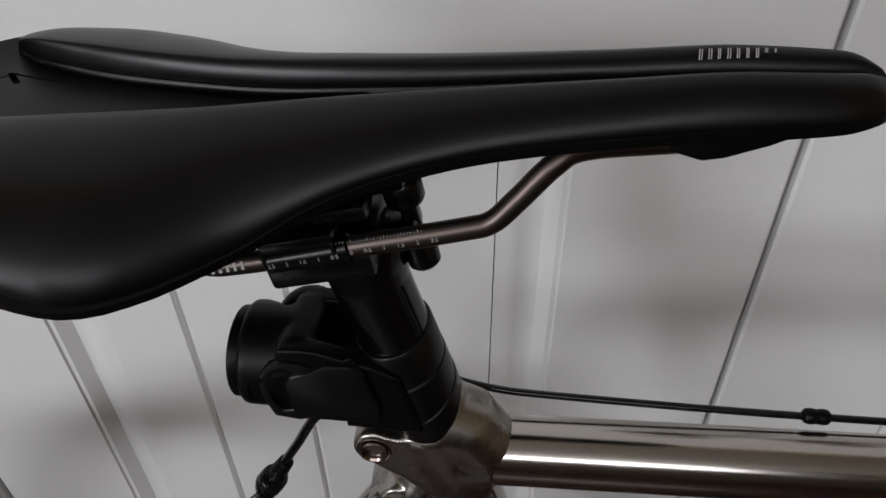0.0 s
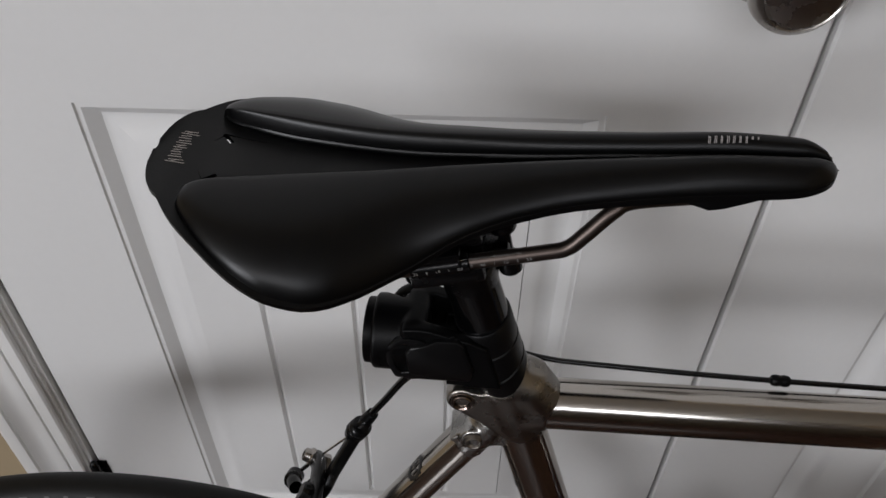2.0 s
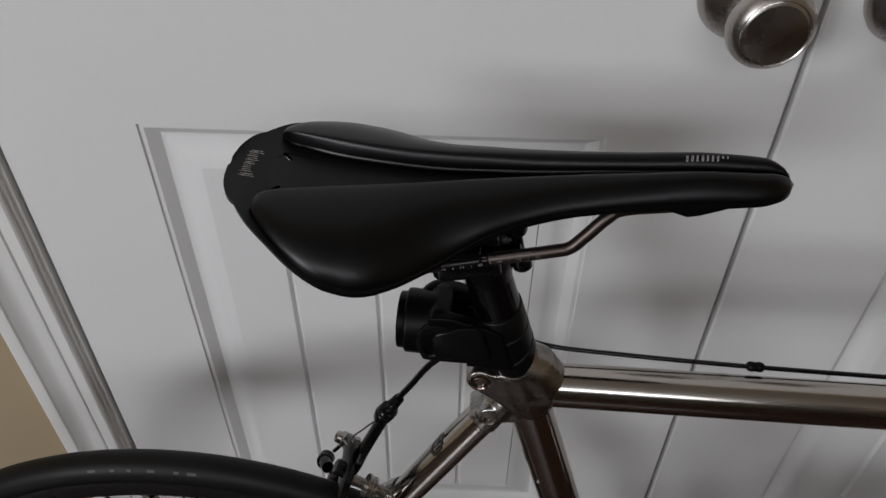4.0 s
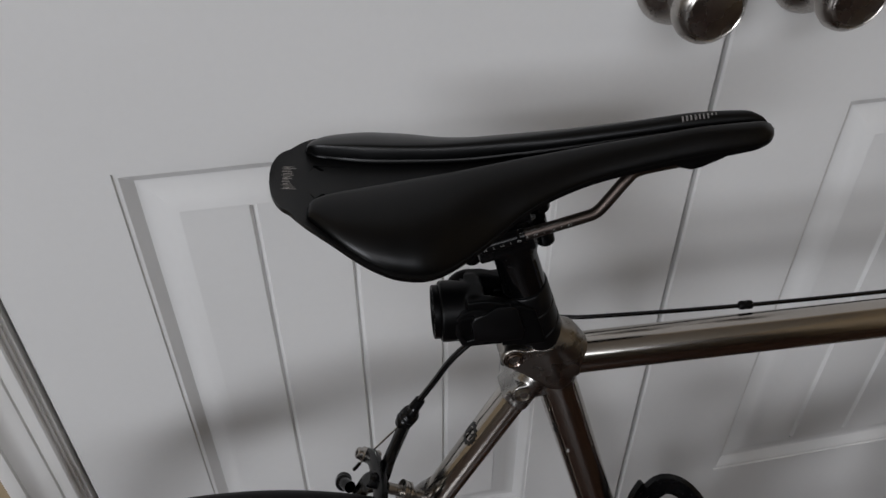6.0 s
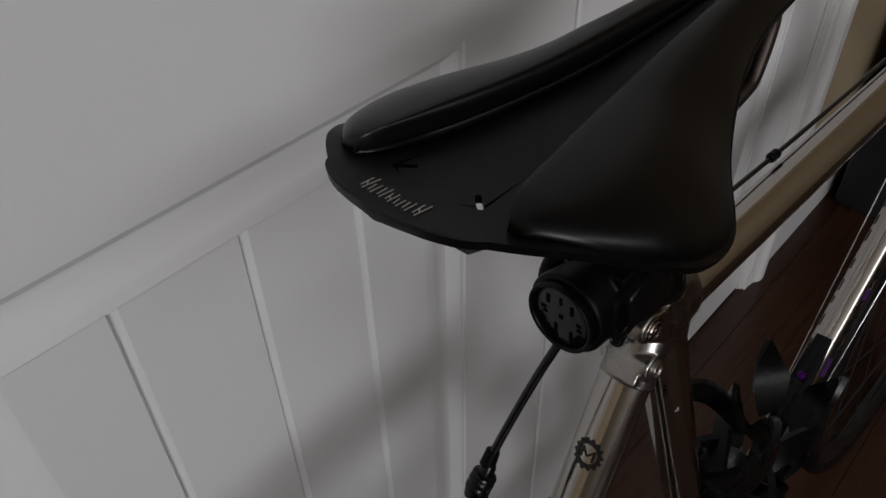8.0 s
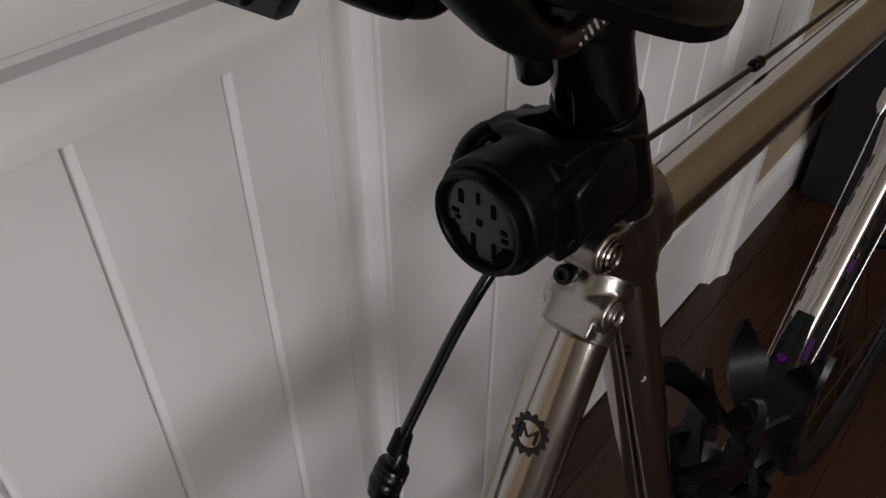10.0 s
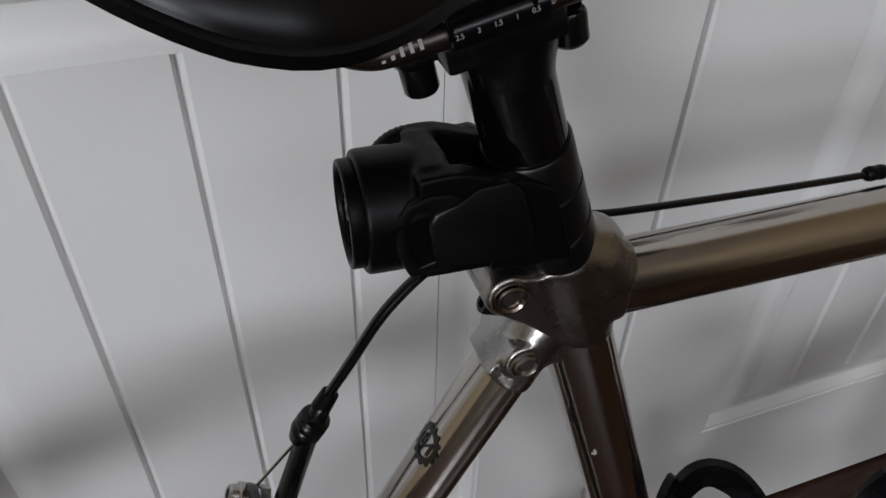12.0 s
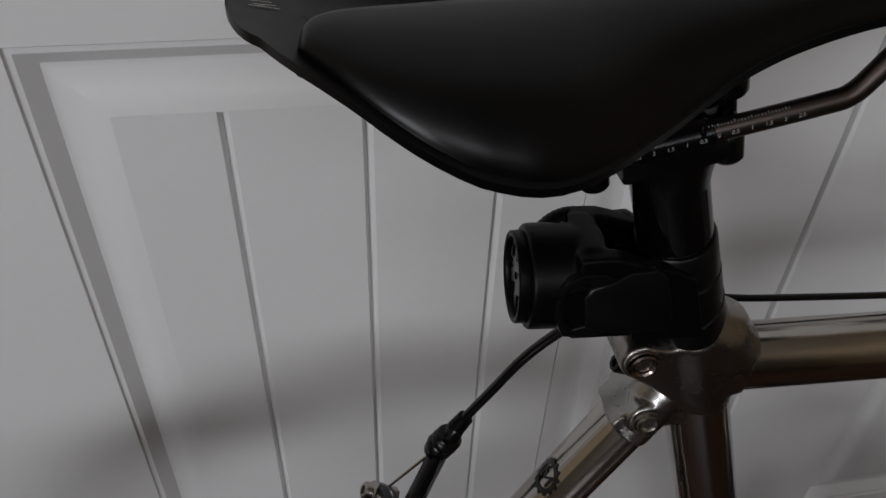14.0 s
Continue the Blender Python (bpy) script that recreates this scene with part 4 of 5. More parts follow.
# the ribbed pull tab on the far side
tab = smooth_path([(-0.0500, 0.0178, 0.7450), (-0.0482, 0.0186, 0.7520), (-0.0435, 0.0188, 0.7566), (-0.0380, 0.0182, 0.7584), (-0.0330, 0.0165, 0.7580)], 8)
part("pull_tab", tube(tab, [0.0045 if i % 2 else 0.0048 for i in range(len(tab))], 16), RUBBER, light, "ribbed rubber pull tab")


def strap_sleeve():
    """A rubber band wound round the post, its turns overlapping on the slant."""
    bm = bmesh.new()
    n = 48
    turns = [(0.7640, 0.0138, 0.0040), (0.7638, 0.0148, 0.0040), (0.7628, 0.0154, 0.0040), (0.7500, 0.0156, 0.0044), (0.7490, 0.0155, 0.0046), (0.7486, 0.0150, 0.0046), (0.7480, 0.0158, 0.0048), (0.7346, 0.0159, 0.0076), (0.7338, 0.0158, 0.0076), (0.7334, 0.0152, 0.0076), (0.7328, 0.0161, 0.0076), (0.7222, 0.0160, 0.0040), (0.7204, 0.0154, 0.0038), (0.7200, 0.0138, 0.0038)]
    loops = []
    for z, r, slant in turns:
        loop = []
        for i in range(n):
            q = 2 * math.pi * i / n
            zz = z + slant * math.cos(q) + 0.6 * slant * math.sin(q)
            c = st(zz)
            loop.append((c.x + r * math.cos(q), r * math.sin(q), zz))
        loops.append(loop)
    rings(bm, loops)
    return bm


part("strap", strap_sleeve(), STRAP, light, "grey-black rubber strap wound round the post")

# ---- brake cable ----
HOUSING = [(-0.0815, 0.0405, 0.6100), (-0.0745, 0.0396, 0.6234), (-0.0612, 0.0340, 0.6504), (-0.0466, 0.0262, 0.6816), (-0.0272, 0.0208, 0.7054), (-0.0060, 0.0200, 0.7180), (0.0100, 0.0185, 0.7215)]
part("cable_housing", tube(smooth_path(HOUSING, 8), 0.0024, 14), LINER, bike, "black brake cable housing")
part("brake_cable", tube(smooth_path([(0.0080, 0.0185, 0.7212), (0.0300, 0.0150, 0.7178), (0.0600, 0.0138, 0.7160), (0.1600, 0.0136, 0.7120), (0.3000, 0.0136, 0.7105), (0.5000, 0.0140, 0.7110)], 8), 0.00155, 10), LINER, bike, "thin black cable along the top tube")
part("cable_donut", lathe([(0.0, -0.0052), (0.0022, -0.0052), (0.0030, -0.0044), (0.0033, -0.0028), (0.0032, -0.0011), (0.0029, 0.0), (0.0032, 0.0011), (0.0033, 0.0028), (0.0030, 0.0044), (0.0022, 0.0052), (0.0, 0.0052)], frame_along((0.1612, 0.0136, 0.7122), (0.1712, 0.0136, 0.7119)), 22), RUBBER, bike, "black rubber cable donut")

# ---- rear brake: u across, v down along the stay, n backwards ----
BO, BV, BN = Vector((-0.0985, 0, 0.5805)), Vector((-0.495, 0, -0.869)), Vector((-0.869, 0, 0.495))


def bp_(u, v, n=0.0):
    return BO + Vector((0, u, 0)) + BV * v + BN * n


def flat_arm(points, widths, thick, n0):
    """A forged arm: a flattened tube along points (u, v) in the brake's plane."""
    path = smooth_path([(u, v, 0) for u, v in points], 6)
    m = len(path)
    loops = []
    for i, p in enumerate(path):
        a, b = path[max(0, i - 1)], path[min(m - 1, i + 1)]
        d = (b - a).normalized()
        side = Vector((-d.y, d.x, 0))
        k = i / (m - 1) * (len(widths) - 1)
        w = widths[int(k)] + (widths[min(int(k) + 1, len(widths) - 1)] - widths[int(k)]) * (k - int(k))
        loop = []
        for j in range(12):
            q = 2 * math.pi * j / 12
            c, s_ = math.cos(q), math.sin(q)
            c, s_ = abs(c) ** 0.6 * (1 if c > 0 else -1), abs(s_) ** 0.6 * (1 if s_ > 0 else -1)
            e = p + side * c * w / 2
            loop.append(bp_(e.x, e.y, n0 + s_ * thick / 2))
        loops.append(loop)
    bm = bmesh.new()
    rings(bm, loops)
    return bm


brake = part("brake_caliper", flat_arm([(0.0405, -0.0300), (0.0350, -0.0150), (0.0285, 0.0020), (0.0230, 0.0140), (0.0300, 0.0300), (0.0370, 0.0440), (0.0360, 0.0620)], [0.0100, 0.0098, 0.0110, 0.0170, 0.0180, 0.0160, 0.0130], 0.0084, -0.0015), ANODISED, bike, "black dual-pivot rear brake caliper")
part("arm", flat_arm([(0.0465, 0.0205), (0.0360, 0.0120), (0.0200, 0.0080), (0.0000, 0.0060), (-0.0190, 0.0140), (-0.0310, 0.0320), (-0.0370, 0.0480), (-0.0360, 0.0640)], [0.0125, 0.0125, 0.0135, 0.0165, 0.0170, 0.0155, 0.0140, 0.0120], 0.0078, 0.0066), ANODISED, brake)
part("quick_release", tube(smooth_path([bp_(0.0420, 0.0560, 0.006), bp_(0.0500, 0.0620, 0.007), bp_(0.0560, 0.0680, 0.006), bp_(0.0620, 0.0700, 0.004)], 6), [0.0050] * 10 + [0.0068] * 9, 14), ANODISED, brake)
part("barrel", lathe([(0.0, -0.013), (0.0030, -0.013), (0.0040, -0.0110), (0.0046, -0.0060), (0.0068, -0.0052), (0.0072, -0.0040), (0.0064, -0.0028), (0.0072, -0.0016), (0.0074, 0.0004), (0.0066, 0.0018), (0.0072, 0.0030), (0.0074, 0.0052), (0.0068, 0.0068), (0.0058, 0.0110), (0.0, 0.0120)], frame_along(bp_(0.0400, -0.0365), bp_(0.0415, -0.0265)), 28), ANODISED, brake, "knurled black cable adjuster")
part("barrel_boot", lathe([(0.0034, -0.0100), (0.0040, -0.0094), (0.0046, 0.0), (0.0, 0.0)], frame_along(bp_(0.0398, -0.0470), bp_(0.0404, -0.0370)), 20), RUBBER, brake)
part("inner_wire", tube([bp_(0.0410, -0.0260, 0.001), bp_(0.0458, 0.0200, 0.0070), bp_(0.0500, 0.0420, 0.0080)], 0.0008, 8), BRIGHT, brake, "bare steel cable")
part("wire_tip", tube([bp_(0.0478, 0.0330, 0.0078), bp_(0.0496, 0.0430, 0.0081)], 0.0016, 10), LINER, brake)
part("pinch_bolt", lathe([(0.0, 0.0), (0.0058, 0.0), (0.0062, 0.0010), (0.0062, 0.0032), (0.0050, 0.0040), (0.0046, 0.0075), (0.0038, 0.0082), (0.0024, 0.0082), (0.0022, 0.0056), (0.0, 0.0054)], frame_along(bp_(0.0465, 0.0205, 0.0082), bp_(0.0465, 0.0205, 0.0182)), 28), NICKEL, brake, "silver pinch bolt")
part("pinch_nut", lathe([(0.0, 0.0), (0.0058, 0.0), (0.0060, 0.0060), (0.0, 0.0060)], frame_along(bp_(0.0465, 0.0205, 0.0030), bp_(0.0465, 0.0205, -0.012)), 6), NICKEL, brake, "silver nut", smooth=False)
for i, (r, a, b) in enumerate(((0.0088, -0.0100, -0.0082), (0.0078, -0.0125, -0.0108), (0.0082, -0.0150, -0.0132))):
    part("washer", lathe([(0.0, 0.0), (r, 0.0), (r, b - a), (0.0, b - a)], frame_along(bp_(0, 0.001, a), bp_(0, 0.001, b)), 28), NICKEL, brake, "thin steel washer")
part("mounting_bolt", tube([bp_(0, 0.001, 0.0035), bp_(0, 0.001, -0.034)], 0.0042, 18), LUG, brake, "steel mounting bolt")
part("centre_nut", lathe([(0.0, 0.0), (0.0058, 0.0), (0.0062, 0.0012), (0.0062, 0.0050), (0.0050, 0.0062), (0.0, 0.0062)], frame_along(bp_(0.010, 0.0075, 0.0100), bp_(0.010, 0.0075, 0.0200)), 24), ANODISED, brake)
for s in (-1, 1):
    part("brake_pad", prism([(-0.005, -0.004), (0.005, -0.004), (0.005, 0.004), (-0.005, 0.004)], -0.006, 0.006, 0.001), RUBBER, brake, at=Matrix.Translation(bp_(s * 0.024, 0.061, 0.008)))
    part("pad_bolt", lathe([(0.0, 0.0), (0.0042, 0.0), (0.0042, 0.0040), (0.0030, 0.0046), (0.0, 0.0046)], frame_along(bp_(s * 0.040, 0.060, 0.005), bp_(s * 0.050, 0.060, 0.005)), 20), BRIGHT, brake, "bright pad bolt")


# ---- wheels ----
def ring_profile(centre, radius, profile, seg=96):
    """Sweeps a closed (out, across) outline round a wheel's axle."""
    loops = []
    for i in range(seg):
        q = 2 * math.pi * i / seg
        c, s_ = math.cos(q), math.sin(q)
        loops.append([(centre.x + (radius + o) * c, centre.y + a, centre.z + (radius + o) * s_) for o, a in profile])
    bm = bmesh.new()
    rings(bm, loops, False, True)
    return bm


def wheel(name, centre, label):
    r = 0.2895
    tyre_prof = [(0.0125 * math.cos(q), 0.0125 * math.sin(q)) for q in (2 * math.pi * k / 20 for k in range(20))]
    w = part(name, ring_profile(centre, r, tyre_prof, 128), TYRE, bike, label)
    part("rim", ring_profile(centre, r - 0.0125, [(0.004, -0.009), (0.004, 0.009), (-0.008, 0.0095), (-0.016, 0.006), (-0.020, 0.0), (-0.016, -0.006), (-0.008, -0.0095)], 96), RIM, w, "black alloy rim")
    part("hub", lathe([(0.0, -0.05), (0.009, -0.05), (0.009, -0.034), (0.021, -0.033), (0.021, -0.030), (0.010, -0.026), (0.010, 0.026), (0.021, 0.030), (0.021, 0.033), (0.009, 0.034), (0.009, 0.05), (0.0, 0.05)], Matrix.Translation(centre) @ Matrix.Rotation(radians(90), 4, "X"), 28), ANODISED, w)
    for i in range(24):
        q = 2 * math.pi * i / 24
        side = 0.030 if i % 2 else -0.030
        off = q + (0.7 if i % 4 < 2 else -0.7)
        a = centre + Vector((0.020 * math.cos(off), side, 0.020 * math.sin(off)))
        b = centre + Vector(((r - 0.030) * math.cos(q), 0, (r - 0.030) * math.sin(q)))
        part("spoke", tube([a, b], 0.0010, 6), INK, w)
    return w


rear_wheel = wheel("rear_wheel", AXLE, "rear wheel with a slim worn black tyre")
FRONT = Vector((0.690, 0, 0.290))
front_wheel = wheel("front_wheel", FRONT, "front wheel with a slim black tyre")
# worn pale marks on the rear tyre's shoulder
for i, (deg, span) in enumerate(((101, 2.4), (98, 1.4), (95.5, 1.2), (92, 2.2), (88.5, 1.5), (86, 2.6))):
    bm = bmesh.new()
    for k in range(4):
        q = radians(deg + span * k / 3 * 0.5)
        for t in (48, 58):
            rr = 0.2895 + 0.0127 * math.cos(radians(t))
            bm.verts.new((AXLE.x + rr * math.cos(q), -0.0127 * math.sin(radians(t)), AXLE.z + rr * math.sin(q)))
    bm.verts.ensure_lookup_table()
    for k in range(3):
        bm.faces.new([bm.verts[j] for j in (2 * k, 2 * k + 1, 2 * k + 3, 2 * k + 2)])
    part("tyre_mark", bm, material("faded grey tyre print", (0.05, 0.05, 0.05), 0.6), rear_wheel, "faded grey print on the tyre")
part("fork_crown", tube([FOOT + Vector((0.001, 0, 0.004)), FOOT + Vector((0.008, 0, -0.020))], 0.0195, 32), LUG, bike)
for s in (-1, 1):
    part("fork_blade", tube(smooth_path([FOOT + Vector((0.006, s * 0.020, -0.014)), FOOT + Vector((0.045, s * 0.036, -0.140)), FOOT + Vector((0.080, s * 0.046, -0.250)), FRONT + Vector((0, s * 0.050, 0))], 8), [0.0115 - 0.0045 * i / 24 for i in range(25)], 20), STEEL, bike)

# ---- cranks ----
part("chainring", ring_profile(BB + Vector((0, -0.044, 0)), 0.0, [(0.094, -0.0012), (0.094, 0.0012), (0.072, 0.0018), (0.072, -0.0018)], 96), RIM, bike, "black chainring")
teeth = bmesh.new()
for i in range(48):
    q = 2 * math.pi * i / 48
    m = Matrix.Translation(BB + Vector((0.0955 * math.cos(q), -0.044, 0.0955 * math.sin(q)))) @ Matrix.Rotation(-q, 4, "Y")
    add_box(teeth, -0.002, 0.0025, -0.0010, 0.0010, -0.0018, 0.0018, 0, 1, m)
tagged(part("chainring_teeth", teeth, NICKEL, bike, smooth=False), kind="stuff")
for i in range(5):
    q = 2 * math.pi * i / 5 + 0.3
    part("spider_arm", tube([BB + Vector((0, -0.046, 0)), BB + Vector((0.078 * math.cos(q), -0.046, 0.078 * math.sin(q)))], [0.009, 0.006], 12), ANODISED, bike)
PEDAL = BB + Vector((0.165, -0.056, -0.026))
part("crank_arm", tube(smooth_path([BB + Vector((0, -0.050, 0)), BB + Vector((0.06, -0.052, -0.004)), PEDAL], 6), [0.0130, 0.0125, 0.012, 0.0115, 0.011, 0.0105, 0.0102, 0.010, 0.0098, 0.0096, 0.0096, 0.0098, 0.0100], 18), ANODISED, bike, "black crank arm")
part("pedal_axle", tube([PEDAL, PEDAL + Vector((0, -0.030, 0))], 0.005, 16), BRIGHT, bike, "bright pedal axle")


def clip_pedal():
    """A clip-in pedal: an open oval body, a front claw, a sprung back plate and a stub round the axle."""
    n = 20
    oval = [(0.043 * math.cos(q) - 0.004, 0.028 * math.sin(q)) for q in (2 * math.pi * k / n for k in range(n))]
    inner = [(0.024 * math.cos(q) - 0.002, 0.016 * math.sin(q)) for q in (2 * math.pi * k / n for k in range(n))]
    flat = Matrix.Translation(PEDAL + Vector((0.004, -0.052, 0))) @ Matrix.Rotation(radians(-90), 4, "X")
    body_part = part("pedal", prism(oval, -0.0065, 0.0065, 0.0022, inner), ANODISED, bike, "black clip-in pedal", at=flat)
    bm = bmesh.new()
    add_box(bm, 0.018, 0.044, -0.0090, -0.0050, -0.017, 0.017, 0.0018, 2)
    part("claw", bm, ANODISED, body_part, "black front claw")
    bm = bmesh.new()
    add_box(bm, -0.044, -0.018, -0.0110, -0.0040, -0.020, 0.020, 0.0024, 2)
    part("back_plate", bm, ANODISED, body_part, "black sprung back plate")
    part("spindle_housing", lathe([(0.0, -0.026), (0.0085, -0.026), (0.0095, -0.024), (0.0095, 0.020), (0.0075, 0.026), (0.0060, 0.034), (0.0, 0.034)], Matrix.Translation((-0.004, 0, 0)), 24), RIM, body_part)


clip_pedal()

# ---- down tube: adjusters, printed marks ----
DT_DIR = (FOOT + Vector((0, 0, 0.012)) - BB).normalized()
DT_UP = Vector((-DT_DIR.z, 0, DT_DIR.x))


def dt(d):
    return BB + DT_DIR * d


for s in (-1, 1):
    p = dt(0.470) + Vector((0, s * 0.0235, 0)) + DT_UP * 0.004
    part("cable_adjuster", lathe([(0.0, -0.016), (0.0028, -0.016), (0.0034, -0.0120), (0.0052, -0.0100), (0.0060, -0.0060), (0.0060, 0.0060), (0.0050, 0.0090), (0.0034, 0.0105), (0.0026, 0.0160), (0.0, 0.0160)], frame_along(p, p + DT_DIR), 24), NICKEL, bike, "silver cable adjuster")
    part("shift_cable", tube([p, dt(0.05) + Vector((0, s * 0.012, 0)) - DT_UP * 0.012], 0.0007, 8), BRIGHT, bike)
    part("adjuster_boss", tube([dt(0.470) + Vector((0, s * 0.010, 0)), p], 0.0040, 14), STEEL, bike)


def tube_patch(a, axis, up, radius, d0, d1, q0, q1, n=5):
    """A thin printed patch on a tube: along it from d0 to d1, round it from q0 to q1 degrees off up."""
    side = axis.cross(up)
    bm = bmesh.new()
    rows = []
    for i in range(n + 1):
        q = radians(q0 + (q1 - q0) * i / n)
        o = (up * math.cos(q) + side * math.sin(q)) * radius
        rows.append((bm.verts.new(a + axis * d0 + o), bm.verts.new(a + axis * d1 + o)))
    for (p, q), (r, s_) in zip(rows, rows[1:]):
        bm.faces.new((p, q, s_, r))
    return bm


for s in (-1, 1):
    for i, (d, w, ink) in enumerate(((0.405, 0.012, INK), (0.386, 0.010, INK), (0.368, 0.012, INK), (0.338, 0.010, INK), (0.314, 0.012, PURPLE_PRINT), (0.300, 0.008, INK), (0.276, 0.012, INK), (0.252, 0.010, INK), (0.232, 0.020, PURPLE_PRINT))):
        part("print_bar", tube_patch(BB, DT_DIR, DT_UP, DT_R + 0.00025, d, d + w, s * 50, s * (76 if i % 3 else 90)), ink, down_tube, "dark printed bar on the tube")
# seat tube print
ST_UP = Vector((0, -1, 0))
for d, w, q0, q1, ink in ((0.048, 0.0035, 30, 35, GREY_PRINT), (0.0505, 0.0018, 33, 40, GREY_PRINT), (0.020, 0.003, 52, 60, INK), (0.026, 0.005, 50, 62, INK)):
    part("print_bar", tube_patch(st(0.662), ST_DIR, ST_UP, 0.01455, d, d + w, q0, q1), ink, seat_tube, "small pale print on the seat tube")
# toothed badge on the back of the stay
SD = (STAY1 - STAY0).normalized()
S_UP = Vector((SD.z, 0, -SD.x))
if S_UP.x > 0:
    S_UP = -S_UP
S_SIDE = SD.cross(S_UP)


def on_stay(d, a, lift=0.0004):
    """A point on the stay's back: d along it, a round it in metres."""
    q = a / STAY_A
    return STAY0 + SD * d + S_UP * math.cos(q) * (STAY_B + lift) + S_SIDE * math.sin(q) * (STAY_A + lift)


bm = bmesh.new()
C0, n = 0.0700, 56
inner, outer = [], []
for i in range(n):
    q = 2 * math.pi * i / n
    ro = 0.0092 if i % 4 in (0, 1) else 0.0078
    inner.append(bm.verts.new(on_stay(C0 + 0.0056 * math.cos(q), 0.0056 * math.sin(q))))
    outer.append(bm.verts.new(on_stay(C0 + ro * math.cos(q), ro * math.sin(q))))
for i in range(n):
    k = (i + 1) % n
    bm.faces.new((inner[i], outer[i], outer[k], inner[k]))
badge = part("toothed_badge", bm, INK, stay, "black toothed ring printed on the stay", smooth=False)
bm = bmesh.new()
for a0, a1, d0, d1 in ((-0.0036, -0.0036, -0.0032, 0.0032), (-0.0036, 0.0, -0.0028, 0.0014), (0.0, 0.0036, 0.0014, -0.0028), (0.0036, 0.0036, -0.0032, 0.0032)):
    w = 0.0007
    q = [(d0, a0 - w), (d0, a0 + w), (d1, a1 + w), (d1, a1 - w)]
    bm.faces.new([bm.verts.new(on_stay(C0 + d, a)) for d, a in q])
part("badge_mark", bm, INK, stay, smooth=False)


# ---- bottle cages ----
def bottle_cage(base, along, out, label, drop):
    """A moulded cage: base on the tube, along up the tube, out away from it."""
    side = along.cross(out)
    axis = base + out * 0.0435

    def hold(h, q, r=0.0385):
        return axis + along * h + (-out * math.cos(q) + side * math.sin(q)) * r
    spine = bmesh.new()
    loops = []
    for h, w, t in ((-0.020, 0.007, 0.004), (0.0, 0.010, 0.005), (0.030, 0.009, 0.006), (0.070, 0.010, 0.006), (0.100, 0.009, 0.006), (0.125, 0.007, 0.005)):
        c = base + along * h + out * 0.004
        loops.append([c + side * a * w + out * b * t for a, b in ((-1, -0.6), (1, -0.6), (1, 0.3), (0.5, 0.6), (-0.5, 0.6), (-1, 0.3))])
    rings(spine, loops)
    cage = part("bottle_cage", spine, CARBON, bike, label)

    def band(pts, widths, thick=0.0026):
        bm = bmesh.new()
        path = [hold(h, q) for h, q in pts]
        loops = []
        for i, p in enumerate(path):
            d = (path[min(i + 1, len(path) - 1)] - path[max(i - 1, 0)]).normalized()
            c = axis + along * (p - axis).dot(along)
            o = (p - c).normalized()
            x = d.cross(o).normalized()
            w = np.interp(i, np.linspace(0, len(path) - 1, len(widths)), widths)
            loops.append([p + x * a * w + o * b * thick for a, b in ((-1, -1), (1, -1), (1, 1), (-1, 1))])
        rings(bm, loops)
        return bm
    for s in (-1, 1):
        part("wing", band([(0.046 + 0.052 * (i / 14) ** 1.2, s * radians(4 + 66 * i / 14)) for i in range(15)], [0.022, 0.020, 0.018, 0.015, 0.010, 0.0015]), CARBON, cage)
        hoop = [(h, q) for h, q in ((-0.004, 10), (0.024, 24), (0.050, 40), (0.070, 60), (0.081, 80), (0.088, 98), (0.082, 117), (0.066, 135), (0.046, 150), (0.020, 165), (0.004, 178))]
        hs, qs = zip(*hoop)
        fine = [(np.interp(10 + 168 * i / 36, qs, hs) - drop, s * radians(10 + 168 * i / 36)) for i in range(37)]
        fine = [((fine[max(i - 1, 0)][0] + fine[i][0] + fine[min(i + 1, 36)][0]) / 3, fine[i][1]) for i in range(37)]
        part("hoop", band(fine, [0.0075, 0.0085, 0.0100, 0.0115, 0.0120, 0.0120, 0.0115, 0.0110, 0.0095, 0.0085, 0.0070]), CARBON, cage)
        part("foot", band([(-0.015 - 0.012 * i / 12, s * (0.1 + 2.9 * i / 12)) for i in range(13)], [0.007, 0.006, 0.006]), CARBON, cage)
    for h in (0.018, 0.082):
        c = base + along * h + out * 0.0072
        part("cage_bolt", lathe([(0.0, 0.0), (0.0046, 0.0), (0.0046, 0.0020), (0.0036, 0.0032), (0.0022, 0.0032), (0.0020, 0.0015), (0.0, 0.0015)], frame_along(c, c + out), 20), PURPLE, cage, "purple anodised cage bolt")
    return cage


bottle_cage(st(0.392) + Vector((0.9573, 0, 0.2891)) * 0.0146, -ST_DIR, Vector((0.9573, 0, 0.2891)), "black composite bottle cage on the seat tube", 0.005)
bottle_cage(dt(0.142) + DT_UP * 0.0140, DT_DIR, DT_UP, "black composite bottle cage on the down tube", 0.052)


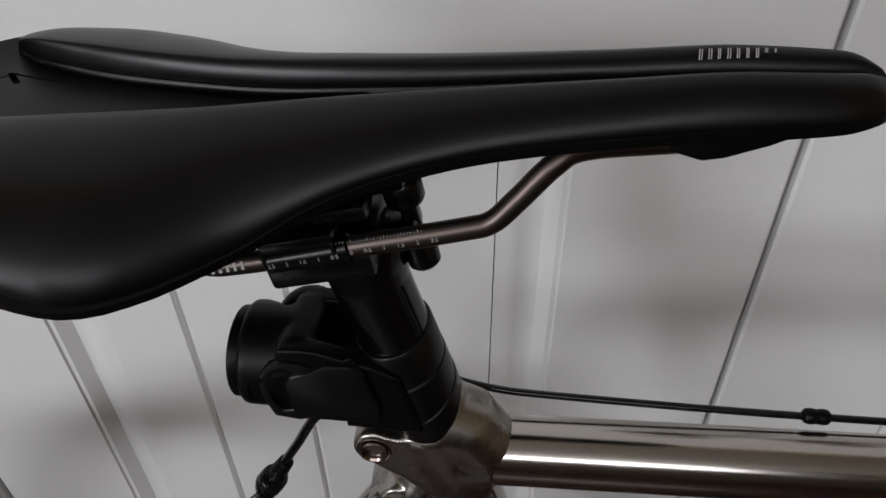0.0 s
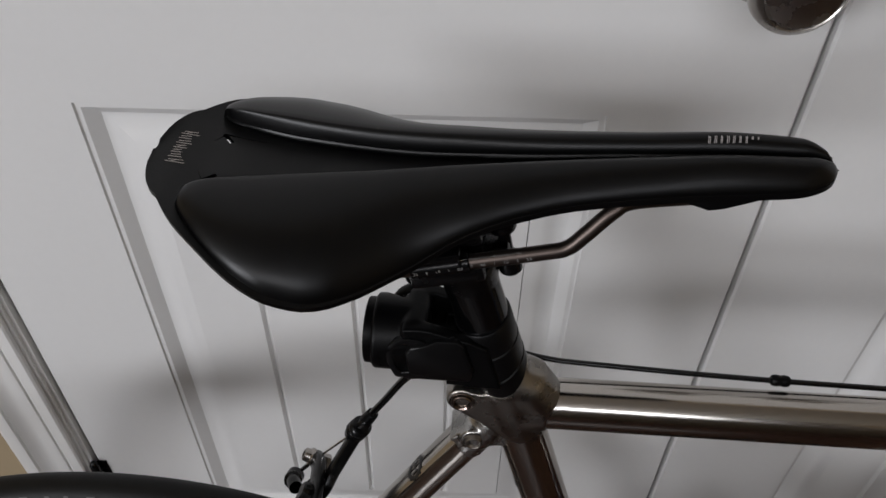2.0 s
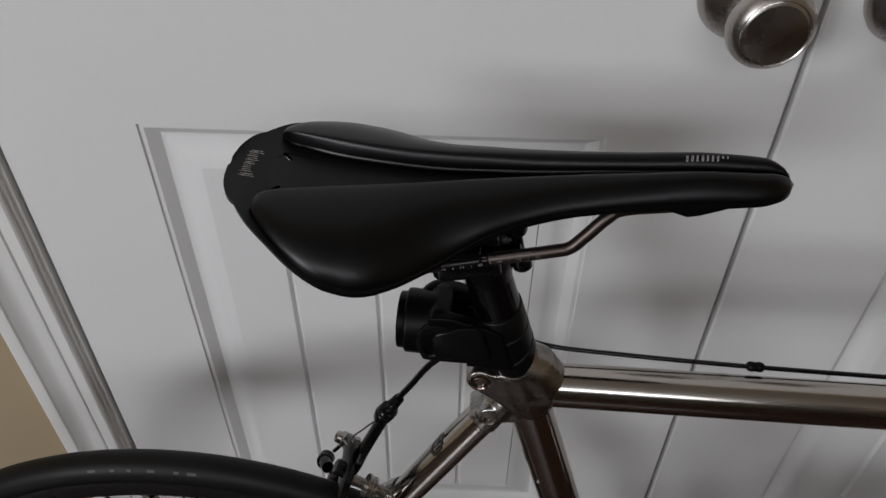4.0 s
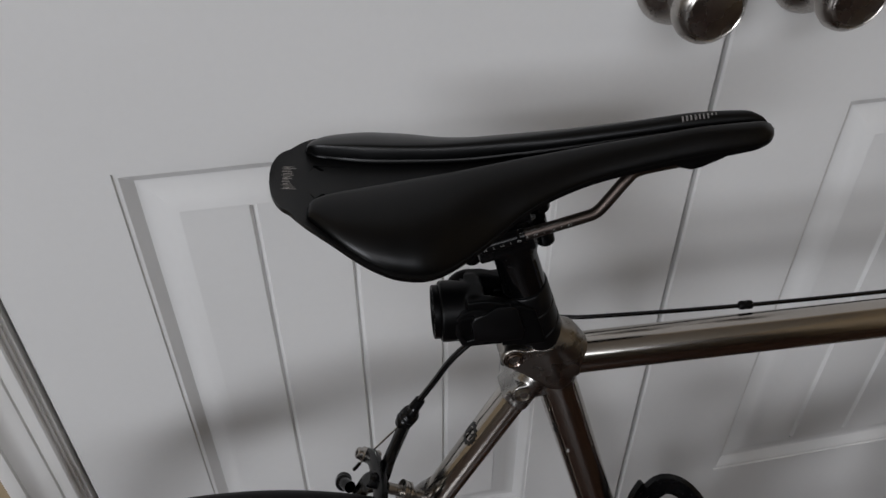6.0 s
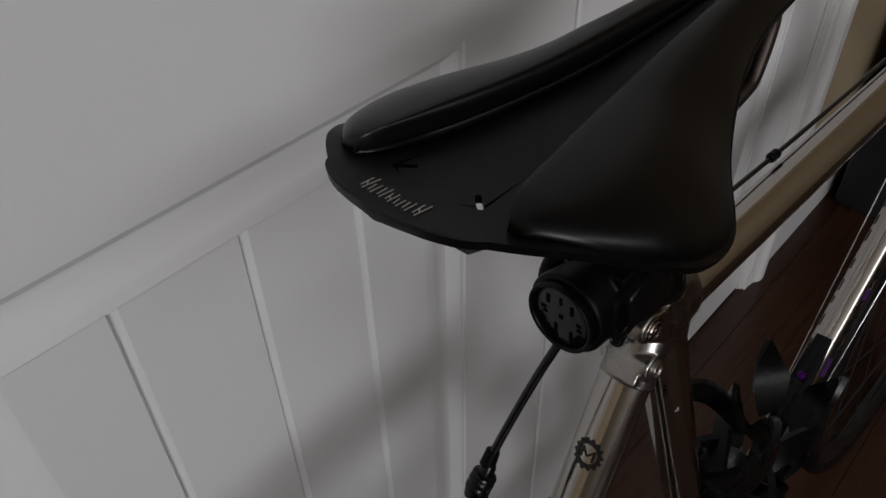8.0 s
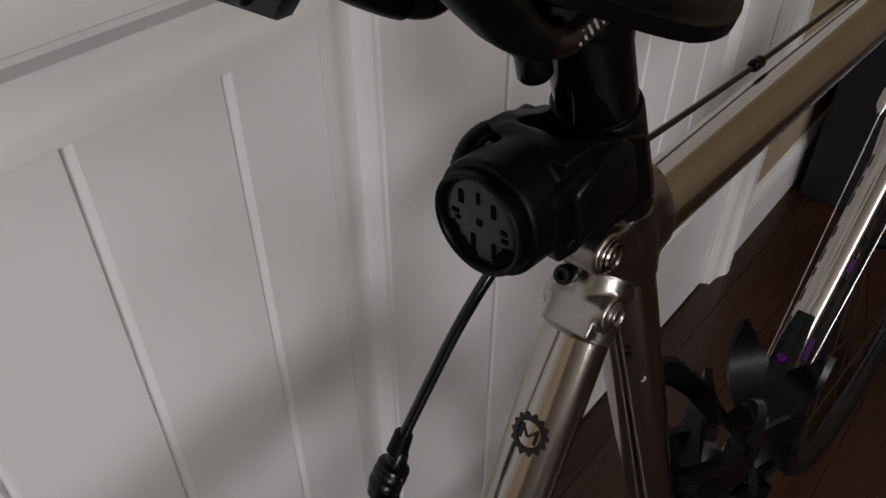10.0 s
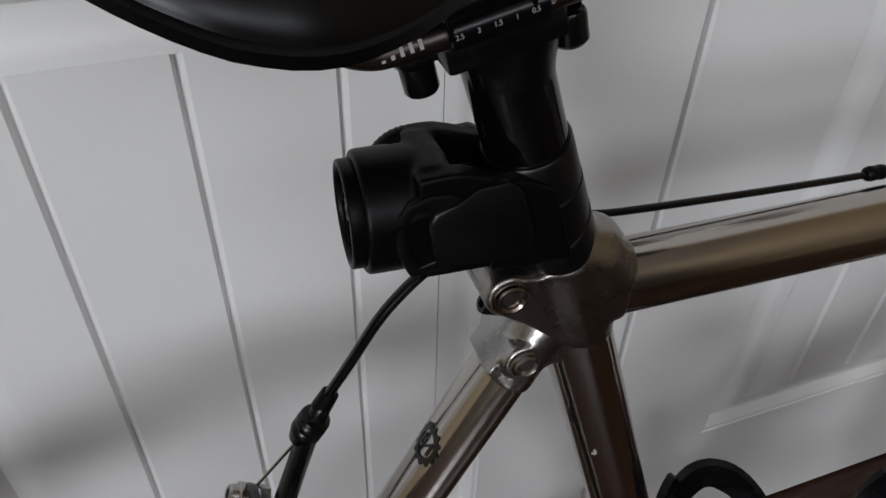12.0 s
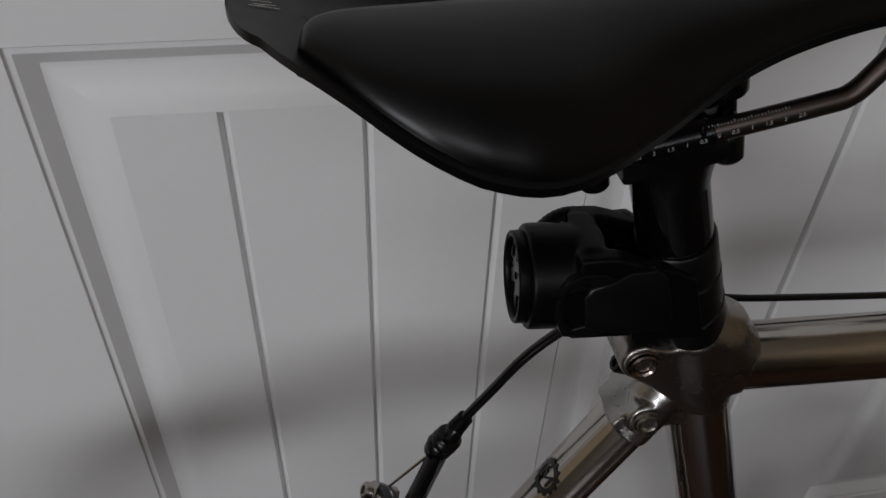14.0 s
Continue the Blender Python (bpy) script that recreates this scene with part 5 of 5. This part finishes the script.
# ---- things standing further along the wall ----
def storage_box():
    b = empty("storage_box", Matrix.Translation((1.42, 0.02, FLOOR)))
    tagged(b, "charcoal fabric storage box standing on the floor", "storage box")
    part("body", boxes((-0.24, 0.24, -0.14, 0.14, 0.0, 0.44), bevel=0.012), BOX_DARK, b)
    part("lid", boxes((-0.247, 0.247, -0.147, 0.147, 0.44, 0.50), bevel=0.012), BOX_DARK, b)
    part("strap", boxes((-0.246, -0.240, -0.015, 0.015, 0.06, 0.43), bevel=0.001), BOX_GREY, b, "slate grey webbing strap")


def suitcase():
    b = empty("suitcase", Matrix.Translation((1.36, -0.235, FLOOR)))
    tagged(b, "slate grey upright suitcase beside the box", "suitcase")
    part("shell", boxes((-0.13, 0.13, -0.13, 0.13, 0.035, 0.52), bevel=0.02), BOX_GREY, b)
    part("front_pocket", boxes((-0.150, -0.128, -0.105, 0.105, 0.09, 0.40), bevel=0.008), BOX_GREY, b)
    part("skid", boxes((-0.155, -0.125, -0.11, 0.11, 0.018, 0.045), bevel=0.005), NICKEL, b, "silver foot rail")
    for x in (-0.1, 0.1):
        for y in (-0.1, 0.1):
            part("wheel", lathe([(0.0, -0.008), (0.018, -0.008), (0.018, 0.008), (0.0, 0.008)], Matrix.Translation((x, y, 0.018)) @ Matrix.Rotation(radians(90), 4, "X"), 20), ANODISED, b)


storage_box()
suitcase()

# ---- floorboards ----
rng = random.Random(4)
BOARD = 0.083
rows_n = int((WALL_Y + 0.30 - BACK) / BOARD) + 1
board_meshes = {}


def board_mesh(length):
    if length not in board_meshes:
        bm = bmesh.new()
        add_box(bm, 0, 0.3 * length - 0.0004, 0, BOARD - 0.0004, -0.0115, 0, 0)
        top = [e for e in bm.edges if all(v.co.z > -0.001 for v in e.verts)]
        bmesh.ops.bevel(bm, geom=top, offset=0.0006, segments=1, affect="EDGES")
        bmesh.ops.recalc_face_normals(bm, faces=bm.faces[:])
        me = bpy.data.meshes.new("floorboard")
        bm.to_mesh(me)
        bm.free()
        me.materials.append(WOOD)
        board_meshes[length] = me
    return board_meshes[length]


for r in range(rows_n):
    units, at = round((X1 - X0) / 0.3), 0
    while at < units:
        step = rng.choice((2, 3, 4, 5)) if at == 0 else rng.choice((7, 8, 9))
        step = min(step, units - at)
        ob = new("floorboard", board_mesh(step))
        ob.location = (X0 + 0.3 * at, BACK + r * BOARD, FLOOR)
        ob.parent = floor
        at += step
